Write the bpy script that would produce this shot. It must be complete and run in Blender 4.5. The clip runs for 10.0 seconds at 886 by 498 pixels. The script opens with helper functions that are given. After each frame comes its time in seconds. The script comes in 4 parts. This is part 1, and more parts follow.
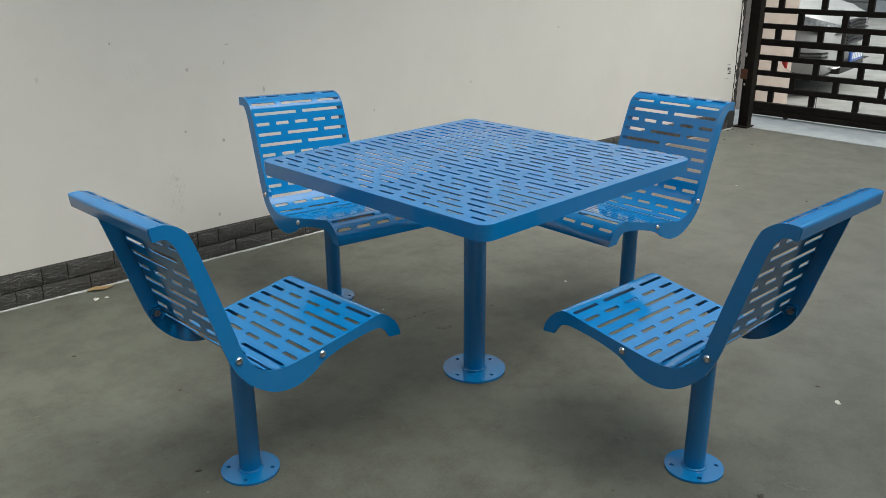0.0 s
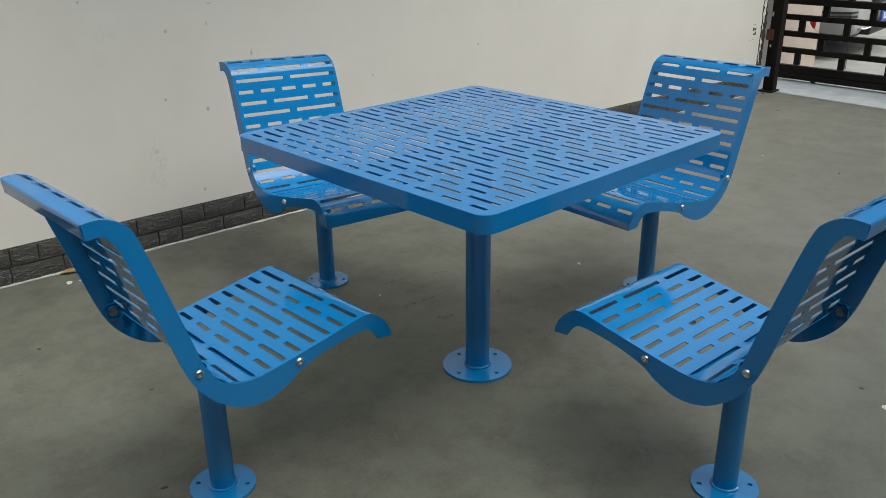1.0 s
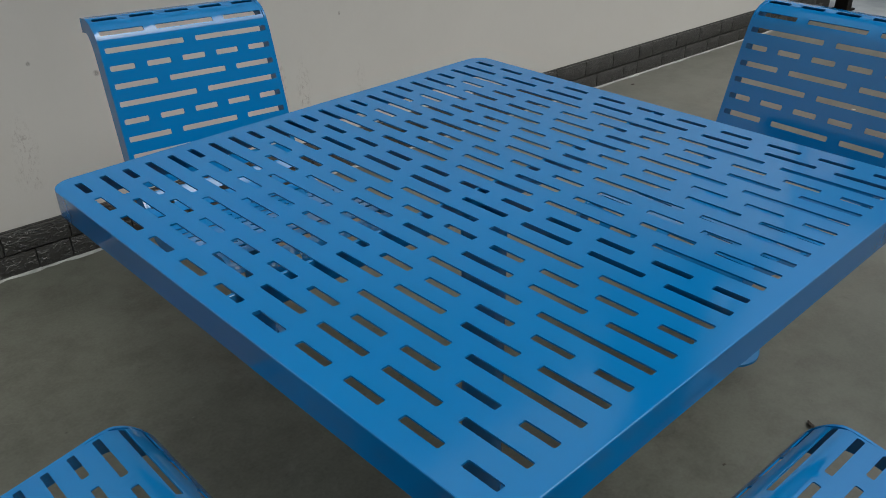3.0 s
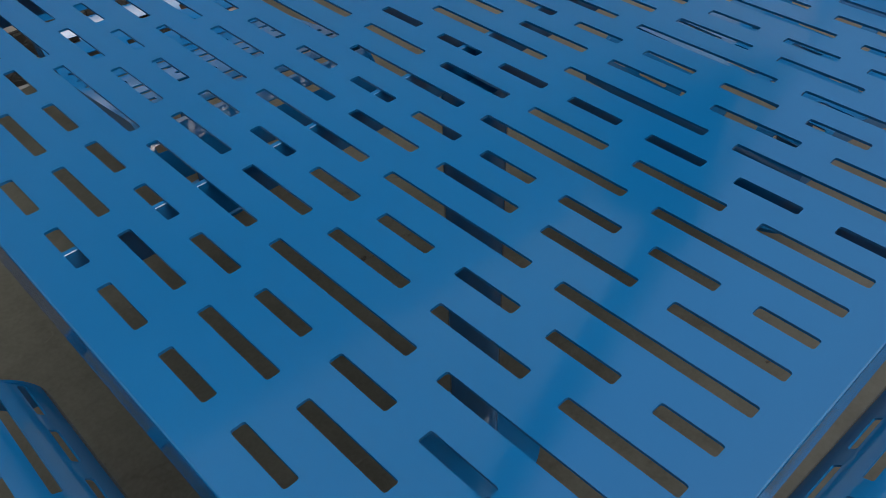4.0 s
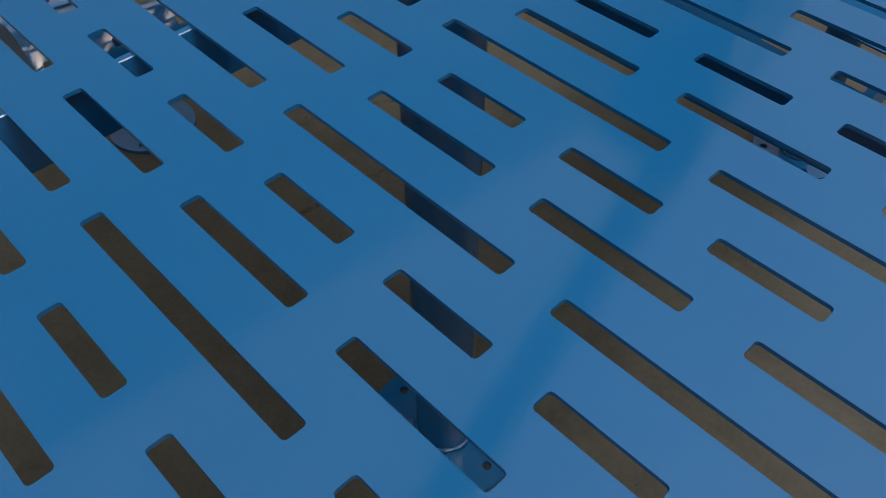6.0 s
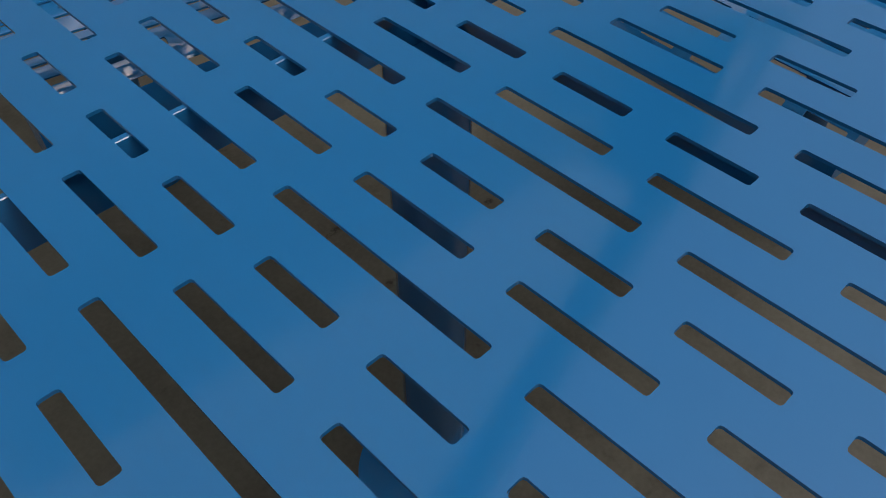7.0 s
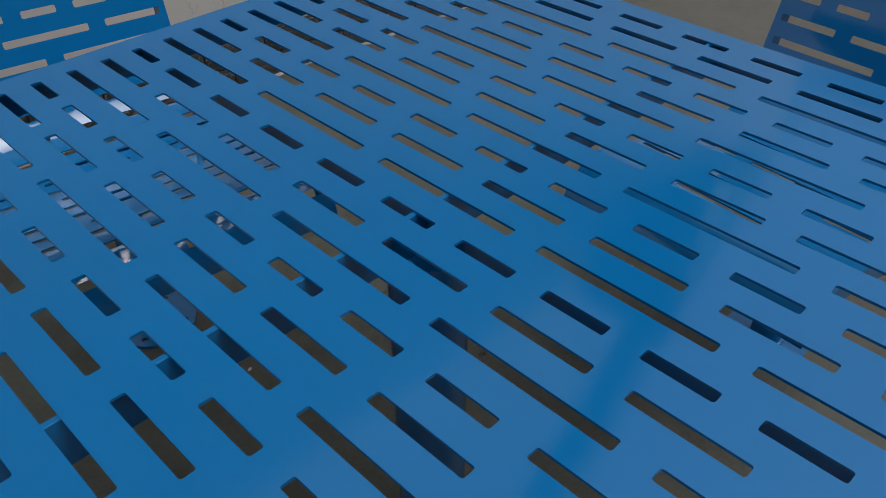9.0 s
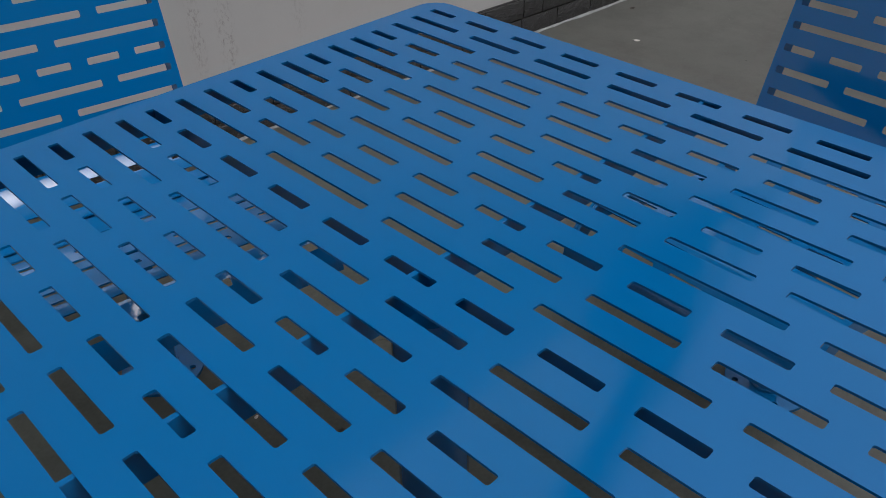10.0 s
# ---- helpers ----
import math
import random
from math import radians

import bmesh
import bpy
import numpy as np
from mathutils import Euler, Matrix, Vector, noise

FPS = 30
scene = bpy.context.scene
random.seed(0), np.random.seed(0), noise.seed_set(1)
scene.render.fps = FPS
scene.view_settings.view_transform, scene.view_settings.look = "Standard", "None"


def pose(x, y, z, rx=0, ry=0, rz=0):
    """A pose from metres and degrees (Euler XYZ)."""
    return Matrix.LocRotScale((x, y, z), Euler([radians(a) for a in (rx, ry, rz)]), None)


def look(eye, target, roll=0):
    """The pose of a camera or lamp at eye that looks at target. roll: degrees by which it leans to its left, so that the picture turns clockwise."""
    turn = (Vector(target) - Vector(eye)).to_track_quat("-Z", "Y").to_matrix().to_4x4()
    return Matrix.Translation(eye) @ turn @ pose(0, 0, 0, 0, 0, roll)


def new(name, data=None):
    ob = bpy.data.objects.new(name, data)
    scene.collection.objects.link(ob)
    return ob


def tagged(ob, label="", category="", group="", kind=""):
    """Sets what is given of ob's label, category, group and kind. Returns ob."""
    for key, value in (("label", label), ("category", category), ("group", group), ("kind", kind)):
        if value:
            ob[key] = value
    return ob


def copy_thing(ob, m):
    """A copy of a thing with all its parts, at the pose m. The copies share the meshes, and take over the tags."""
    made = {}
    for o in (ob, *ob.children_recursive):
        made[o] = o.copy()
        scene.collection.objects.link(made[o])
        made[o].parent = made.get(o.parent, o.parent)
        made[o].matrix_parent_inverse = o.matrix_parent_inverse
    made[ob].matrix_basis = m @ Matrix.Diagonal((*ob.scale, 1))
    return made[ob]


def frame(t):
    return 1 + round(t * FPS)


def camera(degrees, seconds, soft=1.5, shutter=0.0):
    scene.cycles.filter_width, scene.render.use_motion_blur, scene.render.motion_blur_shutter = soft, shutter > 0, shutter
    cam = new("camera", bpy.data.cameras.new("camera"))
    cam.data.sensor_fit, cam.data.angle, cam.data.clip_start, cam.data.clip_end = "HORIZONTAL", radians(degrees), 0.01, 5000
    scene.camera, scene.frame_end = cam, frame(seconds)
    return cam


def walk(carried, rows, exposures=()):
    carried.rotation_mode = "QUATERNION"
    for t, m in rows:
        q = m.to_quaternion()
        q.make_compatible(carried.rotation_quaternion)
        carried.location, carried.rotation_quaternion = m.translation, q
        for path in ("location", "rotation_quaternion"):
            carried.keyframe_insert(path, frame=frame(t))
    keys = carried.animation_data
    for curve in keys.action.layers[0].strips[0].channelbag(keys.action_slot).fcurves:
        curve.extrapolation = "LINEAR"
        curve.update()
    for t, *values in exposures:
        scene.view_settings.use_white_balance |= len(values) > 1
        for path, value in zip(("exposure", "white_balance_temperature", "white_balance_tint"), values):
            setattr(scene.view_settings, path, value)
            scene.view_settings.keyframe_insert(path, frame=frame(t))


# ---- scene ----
# ------------------------------------------------------------------ camera
cam = camera(55.8, 10.0, soft=0.6)
PATH = [
    (0.0, pose(-1.8933, -1.7749, 1.3778, 70.275, 0.347, -44.637)),
    (0.5, pose(-1.7849, -1.7125, 1.3687, 69.043, 0.409, -44.435)),
    (1.0, pose(-1.6543, -1.5839, 1.3372, 67.758, 0.564, -43.871)),
    (1.5, pose(-1.4678, -1.3649, 1.3185, 66.874, 0.572, -43.884)),
    (2.0, pose(-1.2512, -1.1860, 1.3066, 65.419, 0.712, -44.165)),
    (2.2, pose(-1.1627, -1.1127, 1.3103, 65.045, 0.567, -44.370)),
    (3.3, pose(-0.7645, -0.7146, 1.2739, 57.080, 0.873, -43.409)),
    (3.5, pose(-0.7141, -0.6565, 1.2536, 53.877, 0.985, -43.781)),
    (3.7, pose(-0.6589, -0.6103, 1.2310, 50.825, 1.248, -43.706)),
    (4.0, pose(-0.5622, -0.5497, 1.1832, 47.009, 1.469, -44.057)),
    (4.2, pose(-0.5025, -0.5196, 1.1519, 44.092, 1.517, -43.564)),
    (4.5, pose(-0.4590, -0.4808, 1.0982, 42.948, 1.630, -43.544)),
    (4.7, pose(-0.4407, -0.4530, 1.0659, 41.953, 1.388, -43.430)),
    (5.0, pose(-0.4276, -0.4332, 1.0300, 41.986, 1.462, -43.224)),
    (5.5, pose(-0.4124, -0.4221, 1.0237, 41.850, 0.690, -43.650)),
    (7.0, pose(-0.3912, -0.4198, 1.0655, 43.558, 0.197, -44.361)),
    (7.5, pose(-0.3858, -0.4192, 1.0840, 45.159, 0.146, -44.528)),
    (8.0, pose(-0.3904, -0.4170, 1.1020, 46.931, 0.125, -44.665)),
    (8.2, pose(-0.3940, -0.4190, 1.1099, 48.146, 0.085, -44.650)),
    (8.5, pose(-0.4006, -0.4195, 1.1257, 49.499, -0.002, -45.074)),
    (8.7, pose(-0.3983, -0.4217, 1.1424, 50.160, 0.180, -44.746)),
    (9.0, pose(-0.4019, -0.4221, 1.1586, 51.817, 0.175, -45.081)),
    (9.5, pose(-0.4036, -0.4259, 1.1791, 53.730, 0.545, -44.860)),
    (10.0, pose(-0.4062, -0.4329, 1.1859, 54.548, 0.675, -44.910)),
]
EXPOSURES = [(0.0, -0.04, 6150, 0), (2.2, -0.28, 6200, 0), (3.3, -0.84, 6050, 4), (4.0, -1.05, 6250, 8), (4.6, -1.15, 6550, 10), (5.5, -1.06, 6650, 12),
             (7.0, -1.00, 6750, 13), (8.5, -1.00, 6800, 14), (9.0, -1.04, 6000, 8), (10.0, -1.12, 5750, 9)]
walk(cam, PATH, EXPOSURES)

# ------------------------------------------------------------------ daylight
world = bpy.data.worlds.new("sky")
scene.world = world
world.use_nodes = True
wn = world.node_tree.nodes
sky = wn.new("ShaderNodeTexSky")
sky.sky_type = "NISHITA"
sky.sun_disc = False
sky.sun_elevation = radians(60)
sky.sun_rotation = radians(165)
sky.dust_density = 8.0
sky.air_density = 1.0
haze = wn.new("ShaderNodeHueSaturation")
haze.inputs["Saturation"].default_value = 0.55
world.node_tree.links.new(sky.outputs["Color"], haze.inputs["Color"])
world.node_tree.links.new(haze.outputs["Color"], wn["Background"].inputs["Color"])
wn["Background"].inputs["Strength"].default_value = 0.26

sun_lamp = bpy.data.lights.new("sun", "SUN")
sun_lamp.energy = 1.15
sun_lamp.angle = radians(72)
sun_lamp.color = (1.0, 0.97, 0.93)
sun = new("sun", sun_lamp)
sun.matrix_world = look((-1.9, -2.3, 8.0), (0.0, 0.0, 0.0))


# ------------------------------------------------------------------ materials
def material(name, rough=0.5, metal=0.0):
    m = bpy.data.materials.new(name)
    m.use_nodes = True
    b = m.node_tree.nodes["Principled BSDF"]
    b.inputs["Roughness"].default_value = rough
    b.inputs["Metallic"].default_value = metal
    return m, m.node_tree.nodes, m.node_tree.links, b


def noise_node(n, l, scale, detail=4.0, coord="Object", stretch=(1, 1, 1), rough=0.55):
    tc = n.new("ShaderNodeTexCoord")
    mp = n.new("ShaderNodeMapping")
    mp.inputs["Scale"].default_value = stretch
    tx = n.new("ShaderNodeTexNoise")
    tx.inputs["Scale"].default_value = scale
    tx.inputs["Detail"].default_value = detail
    tx.inputs["Roughness"].default_value = rough
    l.new(tc.outputs[coord], mp.inputs["Vector"])
    l.new(mp.outputs["Vector"], tx.inputs["Vector"])
    return tx


def ramp(n, l, src, stops):
    r = n.new("ShaderNodeValToRGB")
    while len(r.color_ramp.elements) < len(stops):
        r.color_ramp.elements.new(0.5)
    for e, (p, c) in zip(r.color_ramp.elements, stops):
        e.position = p
        e.color = (*c, 1) if len(c) == 3 else c
    l.new(src, r.inputs["Fac"])
    return r


def mix(n, l, fac, a, b, mode="MIX"):
    m = n.new("ShaderNodeMix")
    m.data_type = "RGBA"
    m.blend_type = mode
    for sock, v in ((m.inputs["Factor"], fac), (m.inputs["A"], a), (m.inputs["B"], b)):
        if isinstance(v, (int, float)):
            sock.default_value = v
        elif isinstance(v, tuple):
            sock.default_value = (*v, 1)
        else:
            l.new(v, sock)
    return m.outputs["Result"]


def bump(n, l, b, height, strength, distance):
    bp = n.new("ShaderNodeBump")
    bp.inputs["Strength"].default_value = strength
    bp.inputs["Distance"].default_value = distance
    l.new(height, bp.inputs["Height"])
    l.new(bp.outputs["Normal"], b.inputs["Normal"])
    return bp


def g(v):
    return (v, v, v)


def blue_paint():
    m, n, l, b = material("blue_powder_coat", 0.24)
    wide = noise_node(n, l, 3.0, 3)
    fine = noise_node(n, l, 90, 3)
    c = mix(n, l, ramp(n, l, wide.outputs["Fac"], [(0.3, g(0)), (0.7, g(1))]).outputs["Color"], (0.007, 0.132, 0.350), (0.010, 0.148, 0.382))
    l.new(c, b.inputs["Base Color"])
    r = ramp(n, l, fine.outputs["Fac"], [(0.3, g(0.055)), (0.75, g(0.10))])
    l.new(r.outputs["Color"], b.inputs["Roughness"])
    peel = noise_node(n, l, 260, 2)
    bump(n, l, b, peel.outputs["Fac"], 0.03, 0.001)
    b.inputs["IOR"].default_value = 1.70
    return m


def floor_concrete():
    m, n, l, b = material("sealed_concrete", 0.5)
    big = noise_node(n, l, 0.8, 6, rough=0.62)
    mid = noise_node(n, l, 5.5, 9, rough=0.72)
    drag = noise_node(n, l, 9.0, 7, rough=0.7)
    grain = noise_node(n, l, 120, 3)
    c = mix(n, l, ramp(n, l, big.outputs["Fac"], [(0.36, g(0)), (0.64, g(1))]).outputs["Color"], (0.067, 0.068, 0.054), (0.105, 0.106, 0.086))
    # cloudy trowel stains, dark and pale
    c = mix(n, l, ramp(n, l, mid.outputs["Fac"], [(0.44, g(0.0)), (0.66, g(0.58))]).outputs["Color"], c, (0.036, 0.034, 0.026))
    c = mix(n, l, ramp(n, l, drag.outputs["Fac"], [(0.55, g(0.0)), (0.75, g(0.22))]).outputs["Color"], c, (0.16, 0.158, 0.138))
    c = mix(n, l, ramp(n, l, grain.outputs["Fac"], [(0.3, g(0.0)), (0.8, g(0.16))]).outputs["Color"], c, (0.20, 0.196, 0.18))
    # colour lightened towards the gate in place of brighter daylight there, edge broken by noise
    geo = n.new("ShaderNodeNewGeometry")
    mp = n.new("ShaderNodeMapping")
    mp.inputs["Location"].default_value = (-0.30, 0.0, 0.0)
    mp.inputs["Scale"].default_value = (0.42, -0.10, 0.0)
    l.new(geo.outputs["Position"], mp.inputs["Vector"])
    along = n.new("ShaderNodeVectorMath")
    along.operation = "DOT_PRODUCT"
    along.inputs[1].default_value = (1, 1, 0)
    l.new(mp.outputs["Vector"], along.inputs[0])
    gate_light = n.new("ShaderNodeMath")
    gate_light.operation = "MULTIPLY_ADD"
    l.new(big.outputs["Fac"], gate_light.inputs[0])
    gate_light.inputs[1].default_value = 0.8
    l.new(along.outputs["Value"], gate_light.inputs[2])
    c = mix(n, l, ramp(n, l, gate_light.outputs["Value"], [(0.25, g(0.0)), (1.0, g(0.42))]).outputs["Color"], c, (0.165, 0.158, 0.143))
    # ground-in specks
    for scale, edge, amount, tone in ((9.0, 0.045, 0.75, (0.030, 0.026, 0.020)), (21.0, 0.055, 0.6, (0.045, 0.040, 0.032)), (6.0, 0.022, 0.5, (0.34, 0.335, 0.31))):
        vo = n.new("ShaderNodeTexVoronoi")
        vo.inputs["Scale"].default_value = scale
        tc = n.new("ShaderNodeTexCoord")
        wob = noise_node(n, l, 60.0, 3)
        add = n.new("ShaderNodeVectorMath")
        add.operation = "MULTIPLY_ADD"
        l.new(wob.outputs["Color"], add.inputs[0])
        add.inputs[1].default_value = (0.012, 0.012, 0.0)
        l.new(tc.outputs["Object"], add.inputs[2])
        l.new(add.outputs[0], vo.inputs["Vector"])
        dot = ramp(n, l, vo.outputs["Distance"], [(edge * 0.4, g(amount)), (edge, g(0.0))])
        pick = n.new("ShaderNodeSeparateColor")
        l.new(vo.outputs["Color"], pick.inputs["Color"])
        some = ramp(n, l, pick.outputs["Red"], [(0.62, g(0)), (0.66, g(1))])
        c = mix(n, l, mix(n, l, 1.0, dot.outputs["Color"], some.outputs["Color"], "MULTIPLY"), c, tone)
    # dark scuffs dragged over the concrete
    tear = noise_node(n, l, 55, 6, rough=0.75)
    torn = ramp(n, l, tear.outputs["Fac"], [(0.47, g(0)), (0.60, g(1))])
    marks = None
    for x, y, ln, wd, angle, amount in ((0.235, 0.68, 0.06, 0.010, -12, 0.9), (0.20, 0.476, 0.13, 0.010, -5, 1.0), (0.175, 0.32, 0.045, 0.014, -21, 1.0), (0.16, 0.325, 0.02, 0.035, 10, 0.7),
                                        (0.02, 0.86, 0.10, 0.008, 12, 0.6), (0.42, 0.62, 0.07, 0.008, -30, 0.6), (0.14, 0.07, 0.05, 0.006, 40, 0.5), (0.46, 0.335, 0.012, 0.010, 0, 1.0),
                                        (1.35, 0.35, 0.12, 0.03, 15, 0.5), (-1.25, -0.15, 0.05, 0.02, 30, 0.6), (-1.35, -0.05, 0.03, 0.015, 10, 0.7), (1.55, -0.75, 0.05, 0.02, 60, 0.5)):
        mp = n.new("ShaderNodeMapping")
        mp.vector_type = "TEXTURE"
        mp.inputs["Location"].default_value = (x, y, 0)
        mp.inputs["Rotation"].default_value = (0, 0, radians(angle))
        mp.inputs["Scale"].default_value = (ln, wd, 1)
        l.new(geo.outputs["Position"], mp.inputs["Vector"])
        gr = n.new("ShaderNodeTexGradient")
        gr.gradient_type = "SPHERICAL"
        l.new(mp.outputs["Vector"], gr.inputs["Vector"])
        r = ramp(n, l, gr.outputs["Fac"], [(0.0, g(0)), (0.5, g(amount))])
        marks = r.outputs["Color"] if marks is None else mix(n, l, 1.0, marks, r.outputs["Color"], "ADD")
    c = mix(n, l, mix(n, l, 1.0, marks, torn.outputs["Color"], "MULTIPLY"), c, (0.022, 0.018, 0.014))
    # thin dark and pale scratches
    for turn, scale, edge, tone, lo in ((0.5, 0.8, 0.0032, (0.045, 0.040, 0.034), 0.50), (1.9, 1.1, 0.0022, (0.25, 0.245, 0.225), 0.54)):
        vo = n.new("ShaderNodeTexVoronoi")
        vo.feature = "DISTANCE_TO_EDGE"
        vo.inputs["Scale"].default_value = scale
        tc = n.new("ShaderNodeTexCoord")
        mp = n.new("ShaderNodeMapping")
        mp.inputs["Rotation"].default_value = (0, 0, turn)
        wob = noise_node(n, l, 3.0, 4)
        add = n.new("ShaderNodeVectorMath")
        add.operation = "MULTIPLY_ADD"
        l.new(wob.outputs["Color"], add.inputs[0])
        add.inputs[1].default_value = (0.5, 0.5, 0.5)
        l.new(tc.outputs["Object"], mp.inputs["Vector"])
        l.new(mp.outputs["Vector"], add.inputs[2])
        l.new(add.outputs[0], vo.inputs["Vector"])
        crack = ramp(n, l, vo.outputs["Distance"], [(0.0, g(0.38)), (edge, g(0.0))])
        gate = ramp(n, l, mid.outputs["Fac"], [(lo, g(0)), (lo + 0.1, g(1))])
        c = mix(n, l, mix(n, l, 1.0, crack.outputs["Color"], gate.outputs["Color"], "MULTIPLY"), c, tone)
    l.new(c, b.inputs["Base Color"])
    r = ramp(n, l, mid.outputs["Fac"], [(0.3, g(0.36)), (0.75, g(0.48))])
    l.new(r.outputs["Color"], b.inputs["Roughness"])
    bump(n, l, b, mid.outputs["Fac"], 0.10, 0.004)
    b.inputs["IOR"].default_value = 1.30
    return m


def wall_paint():
    m, n, l, b = material("cream_wall_paint", 0.75)
    big = noise_node(n, l, 0.7, 4)
    mid = noise_node(n, l, 5.0, 6, rough=0.6)
    c = mix(n, l, ramp(n, l, big.outputs["Fac"], [(0.3, g(0)), (0.7, g(1))]).outputs["Color"], (0.515, 0.489, 0.458), (0.560, 0.533, 0.499))
    c = mix(n, l, ramp(n, l, mid.outputs["Fac"], [(0.58, g(0.0)), (0.8, g(0.28))]).outputs["Color"], c, (0.50, 0.46, 0.39))
    # rubbed scuffs: dark smudges of their own at a few places on the wall
    geo = n.new("ShaderNodeNewGeometry")
    streak = noise_node(n, l, 85, 6, stretch=(1.3, 1.0, 0.6), rough=0.8)
    total = None
    for x, z, sx, sz, amount in ((-0.18, 0.37, 0.045, 0.13, 0.75), (-0.19, 0.28, 0.05, 0.05, 0.5), (0.67, 0.34, 0.03, 0.16, 0.9),
                                 (0.76, 0.32, 0.035, 0.15, 0.9), (1.0, 0.32, 0.03, 0.09, 0.4), (-0.33, 0.90, 0.10, 0.05, 0.3),
                                 (-0.70, 0.90, 0.012, 0.02, 0.8), (0.27, 1.10, 0.02, 0.015, 0.4)):
        mp = n.new("ShaderNodeMapping")
        mp.inputs["Location"].default_value = (-x / sx, 0, -z / sz)
        mp.inputs["Scale"].default_value = (1 / sx, 0, 1 / sz)
        l.new(geo.outputs["Position"], mp.inputs["Vector"])
        gr = n.new("ShaderNodeTexGradient")
        gr.gradient_type = "SPHERICAL"
        l.new(mp.outputs["Vector"], gr.inputs["Vector"])
        r = ramp(n, l, gr.outputs["Fac"], [(0.0, g(0)), (0.6, g(amount))])
        total = r.outputs["Color"] if total is None else mix(n, l, 1.0, total, r.outputs["Color"], "ADD")
    sm = ramp(n, l, streak.outputs["Fac"], [(0.50, g(0)), (0.72, g(1))])
    c = mix(n, l, mix(n, l, 1.0, total, sm.outputs["Color"], "MULTIPLY"), c, (0.19, 0.145, 0.12))
    # faint grey clouds and small dark specks
    cloud = noise_node(n, l, 2.2, 7, stretch=(1, 1, 0.8), rough=0.62)
    c = mix(n, l, ramp(n, l, cloud.outputs["Fac"], [(0.52, g(0)), (0.76, g(0.22))]).outputs["Color"], c, (0.42, 0.40, 0.37))
    for x, z, sx, sz in ((0.291, 0.761, 0.008, 0.020), (-0.115, 0.614, 0.008, 0.009), (-0.078, 0.885, 0.010, 0.012), (0.929, 0.583, 0.006, 0.010), (0.063, 0.550, 0.012, 0.012), (0.008, 0.204, 0.010, 0.012), (-0.40, 1.02, 0.006, 0.008), (0.12, 0.98, 0.016, 0.004), (0.10, 0.90, 0.006, 0.012), (-0.98, 0.72, 0.007, 0.009), (1.62, 0.66, 0.007, 0.013), (2.35, 0.92, 0.008, 0.010)):
        mp = n.new("ShaderNodeMapping")
        mp.inputs["Location"].default_value = (-x / sx, 0, -z / sz)
        mp.inputs["Scale"].default_value = (1 / sx, 0, 1 / sz)
        l.new(geo.outputs["Position"], mp.inputs["Vector"])
        gr = n.new("ShaderNodeTexGradient")
        gr.gradient_type = "SPHERICAL"
        l.new(mp.outputs["Vector"], gr.inputs["Vector"])
        c = mix(n, l, mix(n, l, 1.0, ramp(n, l, gr.outputs["Fac"], [(0.1, g(0)), (0.6, g(1.0))]).outputs["Color"], ramp(n, l, streak.outputs["Fac"], [(0.36, g(0.1)), (0.6, g(0.9))]).outputs["Color"], "MULTIPLY"), c, (0.20, 0.18, 0.16))
    # a filled and sanded patch, paler than the paint
    mp = n.new("ShaderNodeMapping")
    mp.inputs["Location"].default_value = (0.33 / 0.13, 0, -0.90 / 0.13)
    mp.inputs["Scale"].default_value = (1 / 0.13, 0, 1 / 0.13)
    l.new(geo.outputs["Position"], mp.inputs["Vector"])
    gr = n.new("ShaderNodeTexGradient")
    gr.gradient_type = "SPHERICAL"
    l.new(mp.outputs["Vector"], gr.inputs["Vector"])
    c = mix(n, l, ramp(n, l, gr.outputs["Fac"], [(0.05, g(0)), (0.5, g(0.15)), (0.9, g(0.10))]).outputs["Color"], c, (0.62, 0.62, 0.56))
    l.new(c, b.inputs["Base Color"])
    fine = noise_node(n, l, 22, 5)
    bump(n, l, b, fine.outputs["Fac"], 0.12, 0.006)
    return m


def simple(name, c0, c1, scale, rough, metal=0.0, rough2=None, relief=0.0, dist=0.002, coord="Object", gloss=0.5):
    m, n, l, b = material(name, rough, metal)
    b.inputs["Specular IOR Level"].default_value = gloss
    t = noise_node(n, l, scale, 5, coord=coord, rough=0.62)
    l.new(mix(n, l, ramp(n, l, t.outputs["Fac"], [(0.32, g(0)), (0.7, g(1))]).outputs["Color"], c0, c1), b.inputs["Base Color"])
    if rough2 is not None:
        l.new(ramp(n, l, t.outputs["Fac"], [(0.3, g(rough)), (0.7, g(rough2))]).outputs["Color"], b.inputs["Roughness"])
    if relief:
        f = noise_node(n, l, scale * 6, 4, coord=coord)
        bump(n, l, b, f.outputs["Fac"], relief, dist)
    return m


